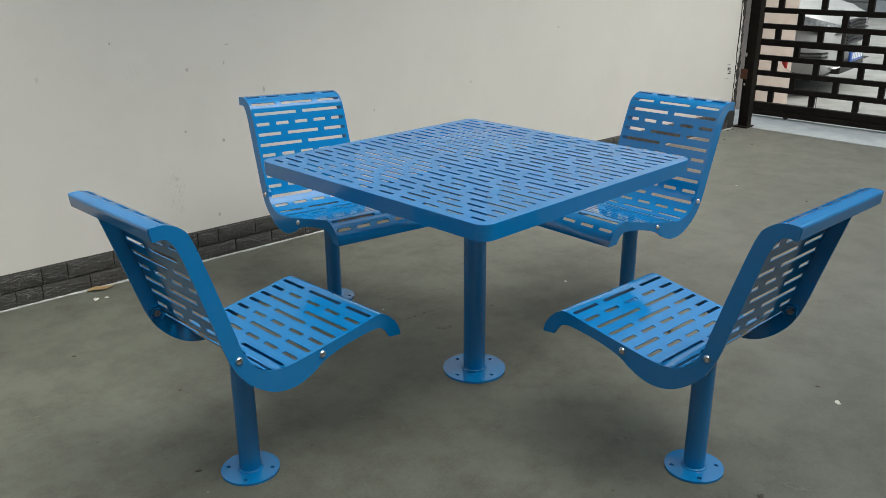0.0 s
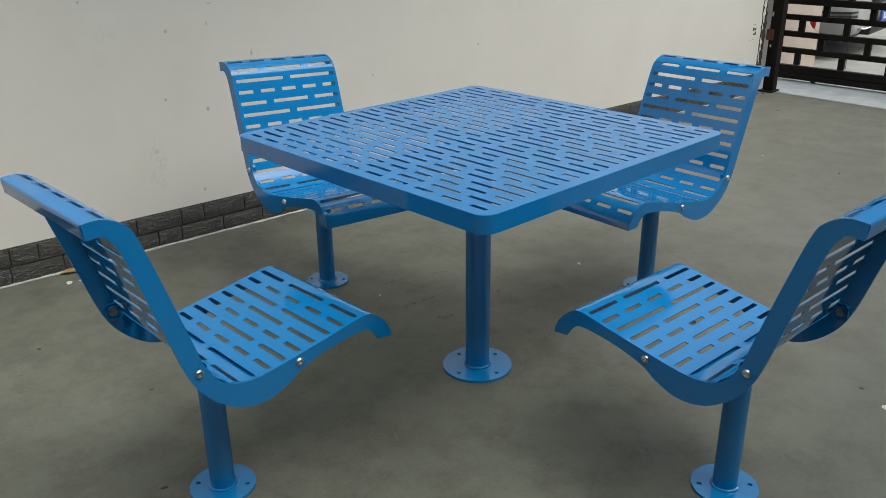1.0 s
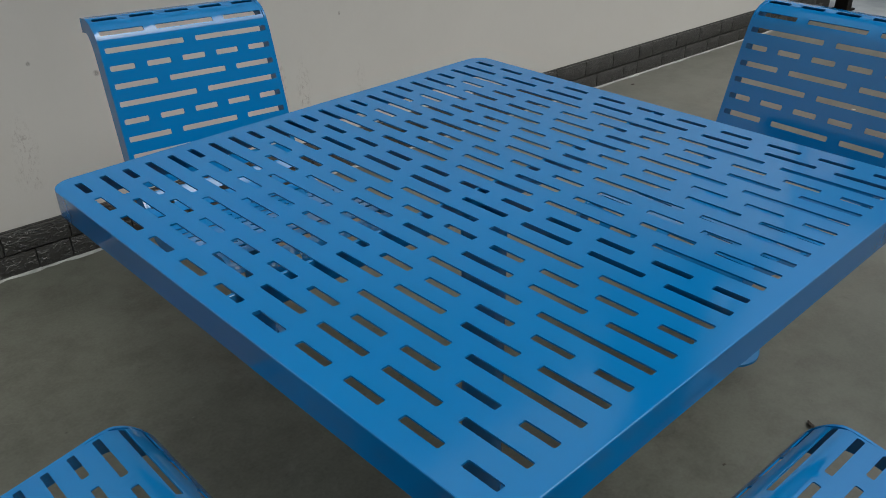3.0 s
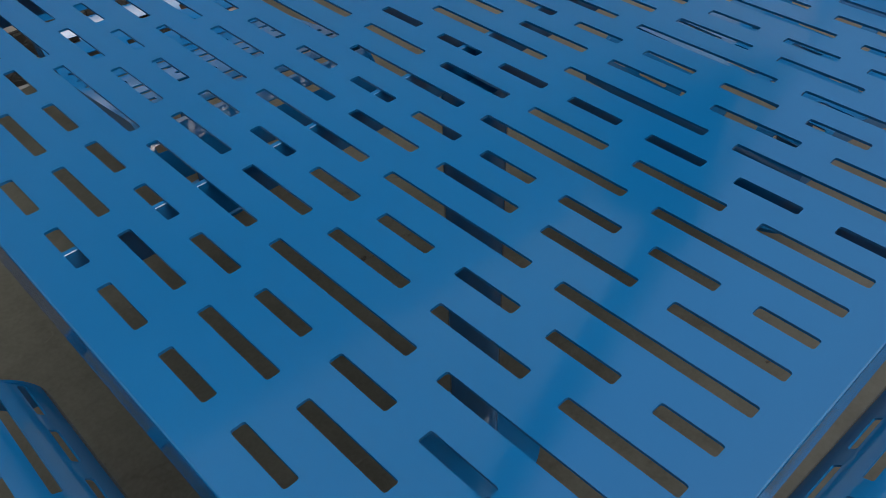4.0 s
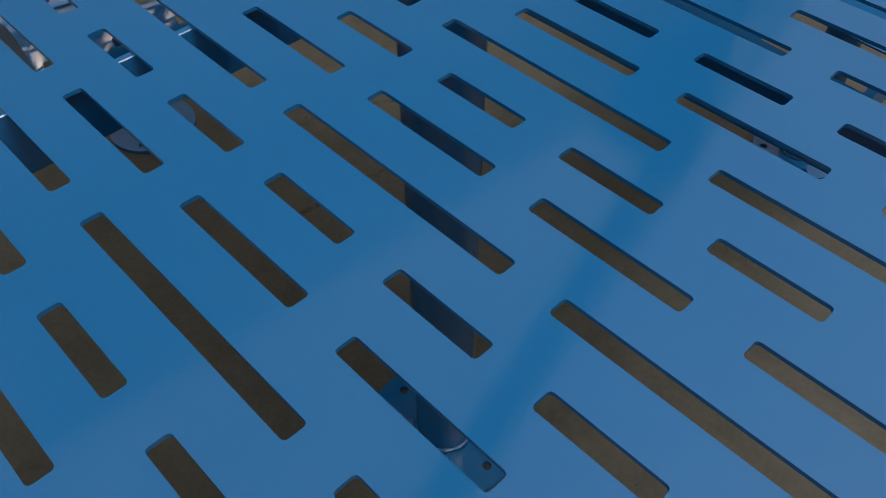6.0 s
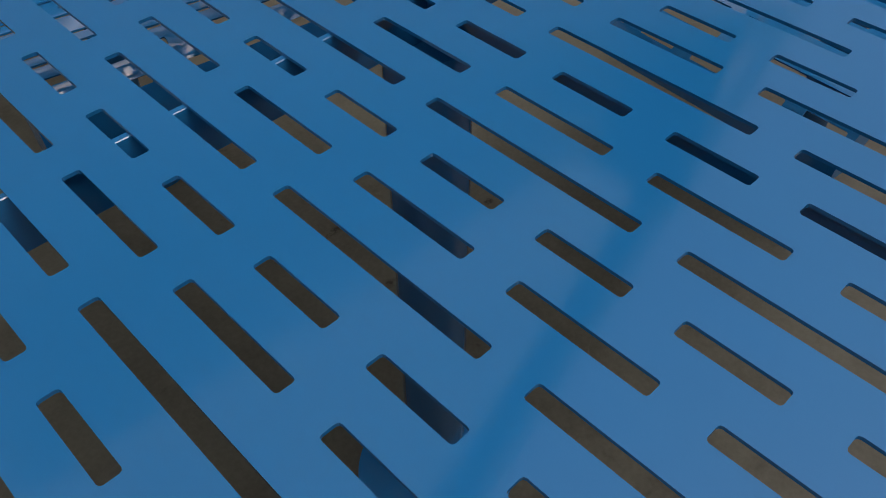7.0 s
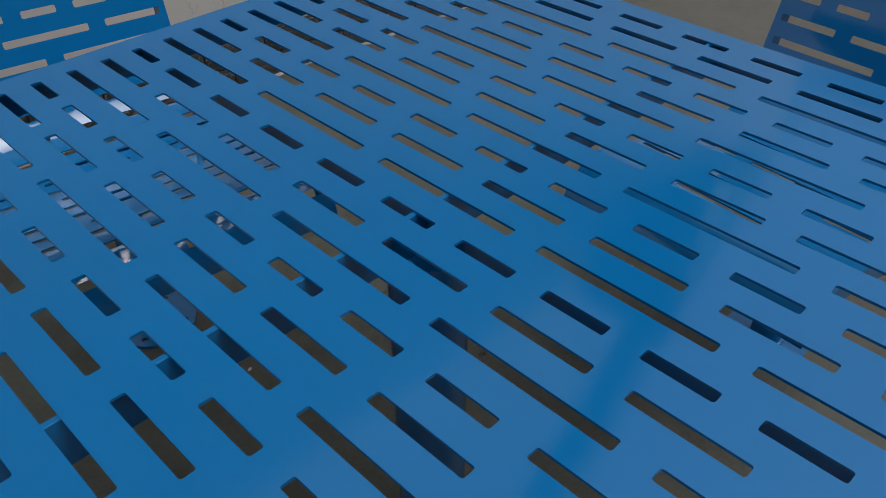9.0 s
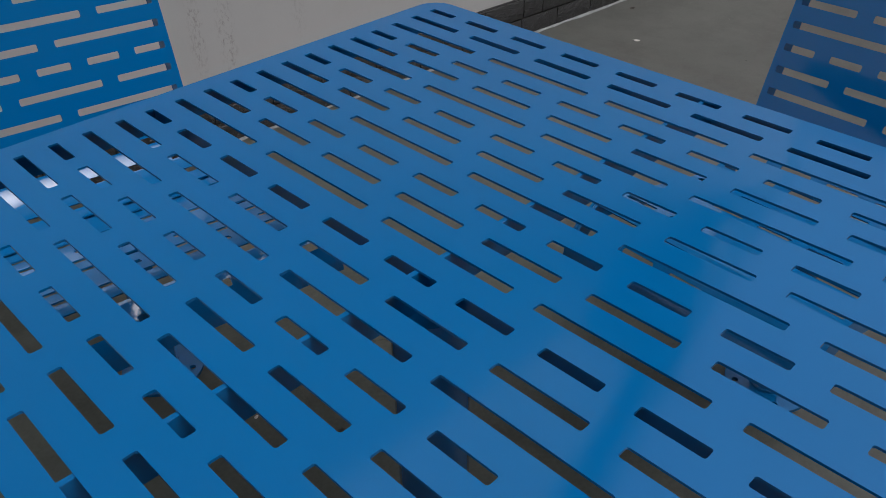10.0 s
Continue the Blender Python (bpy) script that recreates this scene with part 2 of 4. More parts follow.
def brick_panel():
    """Dark moulded panel with short embossed ridges that glint."""
    m, n, l, b = material("dark_embossed_panel", 0.36)
    info = n.new("ShaderNodeObjectInfo")
    t = noise_node(n, l, 30, 6, coord="Object", rough=0.65)
    c = mix(n, l, ramp(n, l, t.outputs["Fac"], [(0.3, g(0)), (0.72, g(1))]).outputs["Color"], (0.024, 0.023, 0.021), (0.058, 0.055, 0.050))
    c = mix(n, l, ramp(n, l, info.outputs["Random"], [(0.0, g(0.0)), (1.0, g(0.5))]).outputs["Color"], c, (0.042, 0.040, 0.037))
    l.new(c, b.inputs["Base Color"])
    geo = n.new("ShaderNodeNewGeometry")
    heights = None
    for turn, scale, stretch in ((0.55, 34.0, 3.0), (-0.65, 27.0, 2.6), (0.1, 46.0, 2.0)):
        mp = n.new("ShaderNodeMapping")
        mp.inputs["Rotation"].default_value = (0, turn, 0)
        mp.inputs["Scale"].default_value = (1.0, 1.0, stretch)
        f = n.new("ShaderNodeTexNoise")
        f.inputs["Scale"].default_value = scale
        f.inputs["Detail"].default_value = 2
        f.inputs["Distortion"].default_value = 0.6
        l.new(geo.outputs["Position"], mp.inputs["Vector"])
        l.new(mp.outputs["Vector"], f.inputs["Vector"])
        ridge = ramp(n, l, f.outputs["Fac"], [(0.56, g(0)), (0.66, g(1)), (0.76, g(0.2))])
        heights = ridge.outputs["Color"] if heights is None else mix(n, l, 1.0, heights, ridge.outputs["Color"], "LIGHTEN")
    bump(n, l, b, heights, 0.7, 0.004)
    return m


BLUE = blue_paint()
FLOOR = floor_concrete()
WALL = wall_paint()
PANEL = brick_panel()
MORTAR = simple("dark_panel_groove", (0.016, 0.015, 0.014), (0.030, 0.028, 0.026), 30, 0.7, relief=0.2)
STEEL = simple("stainless_steel", (0.50, 0.50, 0.49), (0.66, 0.66, 0.65), 60, 0.22, 1.0, 0.36)
DARKSTEEL = simple("dull_zinc_steel", (0.16, 0.16, 0.155), (0.30, 0.30, 0.29), 60, 0.35, 0.9)
GATE = simple("dark_brown_gate_paint", (0.005, 0.004, 0.003), (0.015, 0.011, 0.008), 14, 0.6, 0.0, 0.75, relief=0.15, gloss=0.14)
RUST = simple("rusty_iron", (0.09, 0.03, 0.018), (0.16, 0.06, 0.03), 40, 0.8, relief=0.3)
CHARRED = simple("flaking_black_sealant", (0.012, 0.010, 0.008), (0.05, 0.042, 0.035), 40, 0.8, relief=0.5, dist=0.004)
PALE = simple("pale_worn_concrete", (0.27, 0.29, 0.31), (0.40, 0.41, 0.42), 5, 0.7, relief=0.2)
STREET = simple("street_concrete", (0.17, 0.168, 0.16), (0.27, 0.265, 0.25), 3, 0.85, relief=0.2)
PINKWALL = simple("pinkish_beige_plaster", (0.52, 0.42, 0.36), (0.62, 0.52, 0.46), 4, 0.85, relief=0.15)
FARWALL = simple("grey_plaster", (0.12, 0.12, 0.115), (0.17, 0.168, 0.16), 1.2, 0.85, relief=0.15)


def roof_sheet():
    """Milky corrugated plastic that lets daylight through."""
    m, n, l, b = material("milky_roof_sheet", 0.5)
    t = noise_node(n, l, 1.6, 5)
    c = mix(n, l, ramp(n, l, t.outputs["Fac"], [(0.3, g(0)), (0.7, g(1))]).outputs["Color"], (0.46, 0.495, 0.51), (0.57, 0.60, 0.61))
    l.new(c, b.inputs["Base Color"])
    tr = n.new("ShaderNodeBsdfTranslucent")
    l.new(c, tr.inputs["Color"])
    ms = n.new("ShaderNodeMixShader")
    ms.inputs[0].default_value = 0.42
    l.new(b.outputs["BSDF"], ms.inputs[1])
    l.new(tr.outputs["BSDF"], ms.inputs[2])
    l.new(ms.outputs["Shader"], n["Material Output"].inputs["Surface"])
    return m


ROOFSHEET = roof_sheet()
WHITECAR = simple("white_car_paint", (0.30, 0.30, 0.30), (0.36, 0.36, 0.355), 2, 0.22)
BLACKPLASTIC = simple("black_plastic", (0.012, 0.012, 0.012), (0.024, 0.024, 0.024), 30, 0.45)
RUBBER = simple("tyre_rubber", (0.010, 0.010, 0.010), (0.022, 0.021, 0.02), 30, 0.75, relief=0.2)
CHROME = simple("chrome_trim", (0.6, 0.6, 0.6), (0.7, 0.7, 0.7), 20, 0.12, 1.0)
LENS = simple("headlight_lens", (0.13, 0.14, 0.15), (0.34, 0.35, 0.37), 22, 0.08)
PLATEBLUE = simple("blue_plate", (0.02, 0.07, 0.30), (0.03, 0.09, 0.36), 20, 0.4)
PLATEWHITE = simple("white_plate_bar", (0.7, 0.7, 0.7), (0.78, 0.78, 0.78), 20, 0.5)
REDFLAG = simple("red_plastic", (0.50, 0.02, 0.02), (0.60, 0.04, 0.03), 20, 0.5)
LEAF = simple("dry_leaf", (0.16, 0.10, 0.045), (0.26, 0.18, 0.08), 60, 0.8)
CHIP = simple("pale_plaster_chip", (0.42, 0.40, 0.36), (0.6, 0.58, 0.53), 80, 0.85)
CEMENT = simple("grey_cement_slurry", (0.20, 0.20, 0.19), (0.34, 0.335, 0.32), 25, 0.85)
DIRT = simple("dark_dirt_crumb", (0.03, 0.025, 0.02), (0.07, 0.055, 0.045), 80, 0.9)
INK = simple("black_stencil_ink", (0.03, 0.03, 0.03), (0.06, 0.06, 0.06), 60, 0.8)


# ------------------------------------------------------------------ mesh helpers
def mesh_of(bm, name, mat, smooth=40):
    bmesh.ops.recalc_face_normals(bm, faces=bm.faces)
    me = bpy.data.meshes.new(name)
    bm.to_mesh(me)
    bm.free()
    me.materials.append(mat)
    if smooth:
        me.shade_smooth()
        me.set_sharp_from_angle(angle=radians(smooth))
    return me


def part(name, bm, mat, parent=None, label="", smooth=40, m=None):
    ob = new(name, mesh_of(bm, name, mat, smooth))
    if parent is not None:
        ob.parent = parent
    if m is not None:
        ob.matrix_basis = m
    if label:
        tagged(ob, label)
    return ob


def thing(name, label, category, m=None, group="", kind=""):
    ob = new(name)
    ob.empty_display_size = 0.1
    if m is not None:
        ob.matrix_basis = m
    return tagged(ob, label, category, group, kind)


def box(bm, x0, x1, y0, y1, z0, z1, bevel=0.0, seg=1, m=None):
    r = bmesh.ops.create_cube(bm, size=1.0, matrix=Matrix.LocRotScale(((x0 + x1) / 2, (y0 + y1) / 2, (z0 + z1) / 2), None, (x1 - x0, y1 - y0, z1 - z0)))
    vs = r["verts"]
    if bevel:
        es = {e for v in vs for e in v.link_edges}
        out = bmesh.ops.bevel(bm, geom=list(es), offset=bevel, segments=seg, affect="EDGES", profile=0.5)
        vs = list({v for f in out["faces"] for v in f.verts} | {v for v in vs if v.is_valid})
    if m is not None:
        bmesh.ops.transform(bm, matrix=m, verts=[v for v in vs if v.is_valid])
    return vs


def tube(bm, x, y, z0, z1, r, seg=40):
    bmesh.ops.create_cone(bm, cap_ends=True, segments=seg, radius1=r, radius2=r, depth=z1 - z0, matrix=Matrix.Translation((x, y, (z0 + z1) / 2)))


def loft(bm, rings, closed=True, caps=True):
    rows = [[bm.verts.new(p) for p in ring] for ring in rings]
    k = len(rows[0])
    for a, b in zip(rows, rows[1:]):
        for i in range(k if closed else k - 1):
            j = (i + 1) % k
            bm.faces.new((a[i], a[j], b[j], b[i]))
    if caps and closed:
        bm.faces.new(rows[0][::-1])
        bm.faces.new(rows[-1])
    return rows


def slab(bm, outline, z0, z1):
    """An upright prism over a closed outline of (x, y)."""
    lo = [bm.verts.new((x, y, z0)) for x, y in outline]
    hi = [bm.verts.new((x, y, z1)) for x, y in outline]
    bm.faces.new(lo[::-1])
    bm.faces.new(hi)
    for i in range(len(lo)):
        j = (i + 1) % len(lo)
        bm.faces.new((lo[i], lo[j], hi[j], hi[i]))


def catmull(points, steps=6):
    pts = [Vector(p) for p in points]
    out = []
    for i in range(len(pts) - 1):
        p0 = pts[max(i - 1, 0)]
        p1, p2 = pts[i], pts[i + 1]
        p3 = pts[min(i + 2, len(pts) - 1)]
        for k in range(steps):
            t = k / steps
            out.append(0.5 * (2 * p1 + (p2 - p0) * t + (2 * p0 - 5 * p1 + 4 * p2 - p3) * t * t + (3 * p1 - p0 - 3 * p2 + p3) * t ** 3))
    out.append(pts[-1])
    return out


# rows of slots across a unit width: (start, end) of every slot
def row_slots(kind, counts, end_share, gap):
    n = counts[kind]
    e = end_share[kind]
    ln = (1 - gap * (n - 1)) / (n - 2 + 2 * e) if n > 2 else (1 - gap) / 2
    out, s = [], 0.0
    for i in range(n):
        w = ln * (e if n > 2 and i in (0, n - 1) else 1)
        out.append((s, s + w))
        s += w + gap
    return out


def perforated(bm, place, bands, s_lo, s_hi, t_lo, t_hi, thick, corner, extra_t=()):
    """A sheet with slots. place(s, t): the point and normal of its upper face; bands: (t0, t1, slot half width, slots, offset of the slots) in order along t."""
    cache = {}

    def vert(s, t, side):
        key = (round(s, 5), round(t, 5), side)
        if key not in cache:
            p, nrm = place(s, t)
            cache[key] = bm.verts.new(p - nrm * (thick if side else 0.0))
        return cache[key]

    def face(pts):
        for side in (0, 1):
            vs = [vert(s, t, side) for s, t in pts]
            try:
                bm.faces.new(vs if side == 0 else vs[::-1])
            except ValueError:
                pass

    def cells(slots):
        cuts = [s_lo] + [(a[1] + b[0]) / 2 for a, b in zip(slots, slots[1:])] + [s_hi]
        return list(zip(cuts, cuts[1:], slots))

    edges = [[s_lo] + [c[1] for c in cells(b[3])] for b in bands]
    borders = []
    for i in range(len(bands) + 1):
        near = (edges[i - 1] if i > 0 else []) + (edges[i] if i < len(bands) else [])
        borders.append(sorted({round(s, 5) for s in near}))
    for i, (t0, t1, hw, slots, lean) in enumerate(bands):
        tm = (t0 + t1) / 2 + lean
        a, b = tm - hw, tm + hw
        for c0, c1, (s0, s1) in cells(slots):
            r = corner
            q = r * 0.293
            low = [s for s in borders[i] if c0 - 3e-5 <= s <= c1 + 3e-5]
            top = [s for s in borders[i + 1] if c0 - 3e-5 <= s <= c1 + 3e-5]
            face([(s, t0) for s in low] + [(s1 - r, a), (s0 + r, a)])
            face([(s0 + r, b), (s1 - r, b)] + [(s, t1) for s in reversed(top)])
            face([(c0, t0), (s0, a + r), (s0, b - r), (c0, t1)])
            face([(c1, t1), (s1, b - r), (s1, a + r), (c1, t0)])
            face([(c0, t0), (s0 + r, a), (s0 + q, a + q), (s0, a + r)])
            face([(c0, t1), (s0, b - r), (s0 + q, b - q), (s0 + r, b)])
            face([(c1, t0), (s1, a + r), (s1 - q, a + q), (s1 - r, a)])
            face([(c1, t1), (s1 - r, b), (s1 - q, b - q), (s1, b - r)])
            loop = [(s0 + r, a), (s1 - r, a), (s1 - q, a + q), (s1, a + r), (s1, b - r), (s1 - q, b - q), (s1 - r, b), (s0 + r, b),
                    (s0 + q, b - q), (s0, b - r), (s0, a + r), (s0 + q, a + q)]
            for p, w in zip(loop, loop[1:] + loop[:1]):
                bm.faces.new((vert(*p, 0), vert(*w, 0), vert(*w, 1), vert(*p, 1)))
    # plain strips before the first and after the last row
    for border, t_edge, run in ((borders[0], bands[0][0], [t_lo, *[t for t in extra_t if t < bands[0][0]]]),
                                (borders[-1], bands[-1][1], [t_hi, *[t for t in reversed(extra_t) if t > bands[-1][1]]])):
        if abs(run[0] - t_edge) < 1e-5:
            continue
        ts = run + [t_edge]
        for u, w in zip(ts, ts[1:]):
            far = [s_lo, s_hi] if u != t_edge else border
            near = border if w == t_edge else [s_lo, s_hi]
            face([(s, u) for s in far] + [(s, w) for s in reversed(near)])
    return vert


# ------------------------------------------------------------------ the ground and the walls
def wall_y(x):
    return 1.665 - 0.064 * x


bm = bmesh.new()
slab(bm, [(-5.3, -4.7), (4.56, -4.7), (4.56, 0.4), (4.60, wall_y(4.6)), (-5.3, wall_y(-5.3))], -0.12, 0.0)
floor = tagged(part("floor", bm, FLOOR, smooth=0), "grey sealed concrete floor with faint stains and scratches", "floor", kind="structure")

bm = bmesh.new()
slab(bm, [(4.56, -4.7), (5.30, -4.7), (5.30, 2.2), (4.64, 2.2), (4.60, wall_y(4.6)), (4.56, 0.4)], -0.12, 0.003)
tagged(part("threshold", bm, PALE, smooth=0), "pale worn concrete threshold strip beneath the gate", "threshold", kind="structure")

bm = bmesh.new()
slab(bm, [(5.30, -60), (90, -60), (90, 60), (5.30, 60)], -0.30, -0.012)
tagged(part("ground", bm, STREET, smooth=0), "light grey concrete street outside the gate", "ground", kind="structure")

WALL_H = 3.3
bm = bmesh.new()
slab(bm, [(-5.2, wall_y(-5.2)), (4.52, wall_y(4.52)), (4.55, wall_y(4.52) + 0.22), (-5.2, wall_y(-5.2) + 0.22)], -0.12, WALL_H)
bmesh.ops.bevel(bm, geom=[e for e in bm.edges if abs(e.verts[0].co.z - e.verts[1].co.z) > 1 and e.verts[0].co.x > 4], offset=0.012, segments=2, affect="EDGES")
wall_north = tagged(part("wall_north", bm, WALL, smooth=30), "cream painted plaster wall with dark rubbed scuffs", "wall", kind="structure")

# unseen walls added west and south, heights set to cut low sky light
bm = bmesh.new()
slab(bm, [(-5.4, -4.8), (-5.2, -4.8), (-5.2, 2.2), (-5.4, 2.2)], -0.12, 5.2)
tagged(part("unseen_wall_west", bm, FARWALL, smooth=0), "plain grey wall, unseen, added to block low sky light", "wall", kind="structure")
bm = bmesh.new()
slab(bm, [(-5.2, -4.8), (5.1, -4.8), (5.1, -4.6), (-5.2, -4.6)], -0.12, 5.6)
tagged(part("unseen_wall_south", bm, FARWALL, smooth=0), "plain grey wall, unseen, added to block low sky light", "wall", kind="structure")

# lean-to roof along the wall: milky sheet, seen only as a reflection
def roof_edge(x):
    return 0.31 + 0.258 * x


bm = bmesh.new()
loft(bm, [[(x, wall_y(x) + 0.2, 3.30), (x, roof_edge(x), 3.08)] for x in (-0.5, 5.2)], closed=False)
tagged(part("ceiling", bm, ROOFSHEET, smooth=0), "milky plastic sheet lean-to roof above the wall", "roof", kind="structure")
for name, label, ends in (("eaves_beam", "dark steel eaves beam along the roof edge", ((-0.5, -0.01, 0.10), (2.25, -0.01, 0.10))),
                          ("eaves_panel", "dark steel fascia panel under the roof edge", ((2.25, -0.10, 0.42), (4.4, 0.20, 0.62)))):
    bm = bmesh.new()
    loft(bm, [[(x, roof_edge(x) + b, 3.06), (x, roof_edge(x) + a, 3.06), (x, roof_edge(x) + a, 2.98), (x, roof_edge(x) + b, 2.98)] for x, a, b in ends])
    tagged(part(name, bm, GATE, smooth=0), label, "beam", kind="structure")


# ------------------------------------------------------------------ the table
TOP = 0.75
PITCH = 0.03901
SPAN = 0.9088
HALF = 0.4855


def rounded_square(h, r, seg=8):
    out = []
    for cx, cy, a0 in ((h - r, h - r, 0), (-h + r, h - r, 90), (-h + r, -h + r, 180), (h - r, -h + r, 270)):
        for k in range(seg + 1):
            a = radians(a0 + 90 * k / seg)
            out.append((cx + r * math.cos(a), cy + r * math.sin(a)))
    return out


def disc_plate(bm, radius, hole_at, hole_r, z0, z1, turn=45.0, holes=4, bevel=0.0012):
    """A round base plate with real bolt holes."""
    def circle(cx, cy, r, seg):
        vs = [bm.verts.new((cx + r * math.cos(2 * math.pi * i / seg), cy + r * math.sin(2 * math.pi * i / seg), z1)) for i in range(seg)]
        return [bm.edges.new((vs[i], vs[(i + 1) % seg])) for i in range(seg)]
    es = circle(0, 0, radius, 56)
    for i in range(holes):
        a = radians(turn + 360 / holes * i)
        es += circle(hole_at * math.cos(a), hole_at * math.sin(a), hole_r, 16)
    bmesh.ops.triangle_fill(bm, edges=es, use_beauty=True, use_dissolve=False)
    fs = bm.faces[:]
    out = bmesh.ops.extrude_face_region(bm, geom=fs)
    bmesh.ops.translate(bm, vec=(0, 0, z0 - z1), verts=[v for v in out["geom"] if isinstance(v, bmesh.types.BMVert)])


def weld_bead(bm, r, z, rr=0.0045, seg=56, ring=8, seed=3):
    rnd = random.Random(seed)
    rows = []
    for i in range(seg):
        a = 2 * math.pi * i / seg
        k = rr * (0.75 + 0.5 * rnd.random())
        rows.append([bm.verts.new(((r + k * math.cos(b)) * math.cos(a), (r + k * math.cos(b)) * math.sin(a), z + k * math.sin(b)))
                     for b in [2 * math.pi * j / ring for j in range(ring)]])
    for i in range(seg):
        for j in range(ring):
            bm.faces.new((rows[i][j], rows[(i + 1) % seg][j], rows[(i + 1) % seg][(j + 1) % ring], rows[i][(j + 1) % ring]))


def build_table():
    table = thing("picnic_table", "square blue powder-coated steel table with a slotted top on one post", "table")
    counts = {"S": 11, "M": 8, "L": 5}
    share = {"S": 0.75, "M": 1.0, "L": 1.0}
    gap = 0.0285
    lean = {"S": -0.001, "M": 0.0, "L": -0.0005}
    # by how much the punch stops short: first slot of a row, the others but the last
    short = {"S": (0.0, 0.0042), "M": (0.0015, 0.0042), "L": (0.0020, 0.0013)}
    kinds = ["S", "M", "S"] + ["L", "M", "S"] * 7
    bands = []
    for i, k in enumerate(kinds):
        c = (i - 11.5) * PITCH
        slots = []
        for j, (a, b) in enumerate(row_slots(k, counts, share, gap)):
            cut = 0.0 if j == counts[k] - 1 else short[k][min(j, 1)]
            head = 0.001 if k == "L" and j else 0.0
            slots.append(((a - 0.5) * SPAN + head, (b - 0.5) * SPAN - cut))
        bands.append((c - PITCH / 2, c + PITCH / 2, 0.0058, slots, lean[k]))
    t_edge = 12 * PITCH
    s_edge = 0.4680

    def place(s, t):
        return Vector((t, -s, TOP)), Vector((0, 0, 1))
    bm = bmesh.new()
    perforated(bm, place, bands, -s_edge, s_edge, -t_edge, t_edge, 0.0025, 0.0021)
    # the plain margin, rounded corners and the folded rim
    outer = rounded_square(HALF, 0.036, 8)
    soft1 = rounded_square(HALF - 0.0005, 0.0355, 8)
    soft2 = rounded_square(HALF - 0.0016, 0.0344, 8)
    inner = [(t_edge, s_edge), (-t_edge, s_edge), (-t_edge, -s_edge), (t_edge, -s_edge)]
    iv = [bm.verts.new((x, y, TOP)) for x, y in inner]
    rings = [[bm.verts.new((x, y, z)) for x, y in o] for o, z in ((soft2, TOP), (soft1, TOP - 0.0005), (outer, TOP - 0.0016), (outer, TOP - 0.0435))]
    inside = rounded_square(HALF - 0.004, 0.032, 8)
    rings.append([bm.verts.new((x, y, TOP - 0.0435)) for x, y in inside])
    rings.append([bm.verts.new((x, y, TOP - 0.0025)) for x, y in inside])
    n = len(outer)
    for a, b in zip(rings, rings[1:]):
        for i in range(n):
            bm.faces.new((a[i], a[(i + 1) % n], b[(i + 1) % n], b[i]))
    per = n // 4
    for level, ring in ((TOP, rings[0]), (TOP - 0.0025, rings[-1])):
        corner = iv if level == TOP else [bm.verts.new((x, y, level)) for x, y in inner]
        for k in range(4):
            for i in range(per - 1):
                bm.faces.new((corner[k], ring[k * per + i], ring[k * per + i + 1]))
            bm.faces.new((corner[k], ring[k * per + per - 1], ring[(k * per + per) % n], corner[(k + 1) % 4]))
    part("tabletop", bm, BLUE, table, smooth=20)

    # crossed flat bars on edge under the top: one whole, two halves butted against it
    th, ln, z0, z1 = 0.0027, 0.4805, TOP - 0.0455, TOP - 0.0028
    for x0, x1, y0, y1 in ((-ln, ln, -th, th), (-th, th, -ln, -th - 0.0002), (-th, th, th + 0.0002, ln)):
        bm = bmesh.new()
        box(bm, x0, x1, y0, y1, z0, z1, 0.0006)
        part("support_bar", bm, BLUE, table, smooth=30)
    bm = bmesh.new()
    tube(bm, 0, 0, 0.007, TOP - 0.0457, 0.0375, 48)
    for v in bm.verts:
        if v.co.z < 0.1:
            v.co.x, v.co.y = v.co.x + 0.008, v.co.y + 0.008
    part("post", bm, BLUE, table)
    bm = bmesh.new()
    disc_plate(bm, 0.108, 0.082, 0.0065, 0.0, 0.008, 0)
    plate = part("base_plate", bm, BLUE, table, smooth=30, m=pose(0.008, 0.008, 0))
    bm = bmesh.new()
    weld_bead(bm, 0.038, 0.010)
    part("weld_bead", bm, BLUE, plate)
    return table


build_table()


# ------------------------------------------------------------------ the chairs
HALF_W = 0.2175
PLATE_T = 0.006
SHEET_T = 0.0025
SEAT_LINE = [(-0.384, 0.362), (-0.378, 0.386), (-0.360, 0.413), (-0.332, 0.436), (-0.302, 0.442), (-0.232, 0.430), (-0.121, 0.411), (-0.034, 0.398),
             (0.016, 0.397), (0.055, 0.408), (0.084, 0.431), (0.107, 0.470), (0.125, 0.530), (0.163, 0.655), (0.203, 0.775), (0.226, 0.808),
             (0.260, 0.824), (0.291, 0.8245)]
UNDER_LINE = [(0.294, 0.791), (0.268, 0.793), (0.253, 0.782), (0.236, 0.750), (0.212, 0.675), (0.182, 0.577), (0.142, 0.452), (0.100, 0.388), (0.038, 0.343),
              (-0.028, 0.332), (-0.085, 0.350), (-0.127, 0.374), (-0.200, 0.394), (-0.290, 0.405), (-0.322, 0.396), (-0.345, 0.366)]


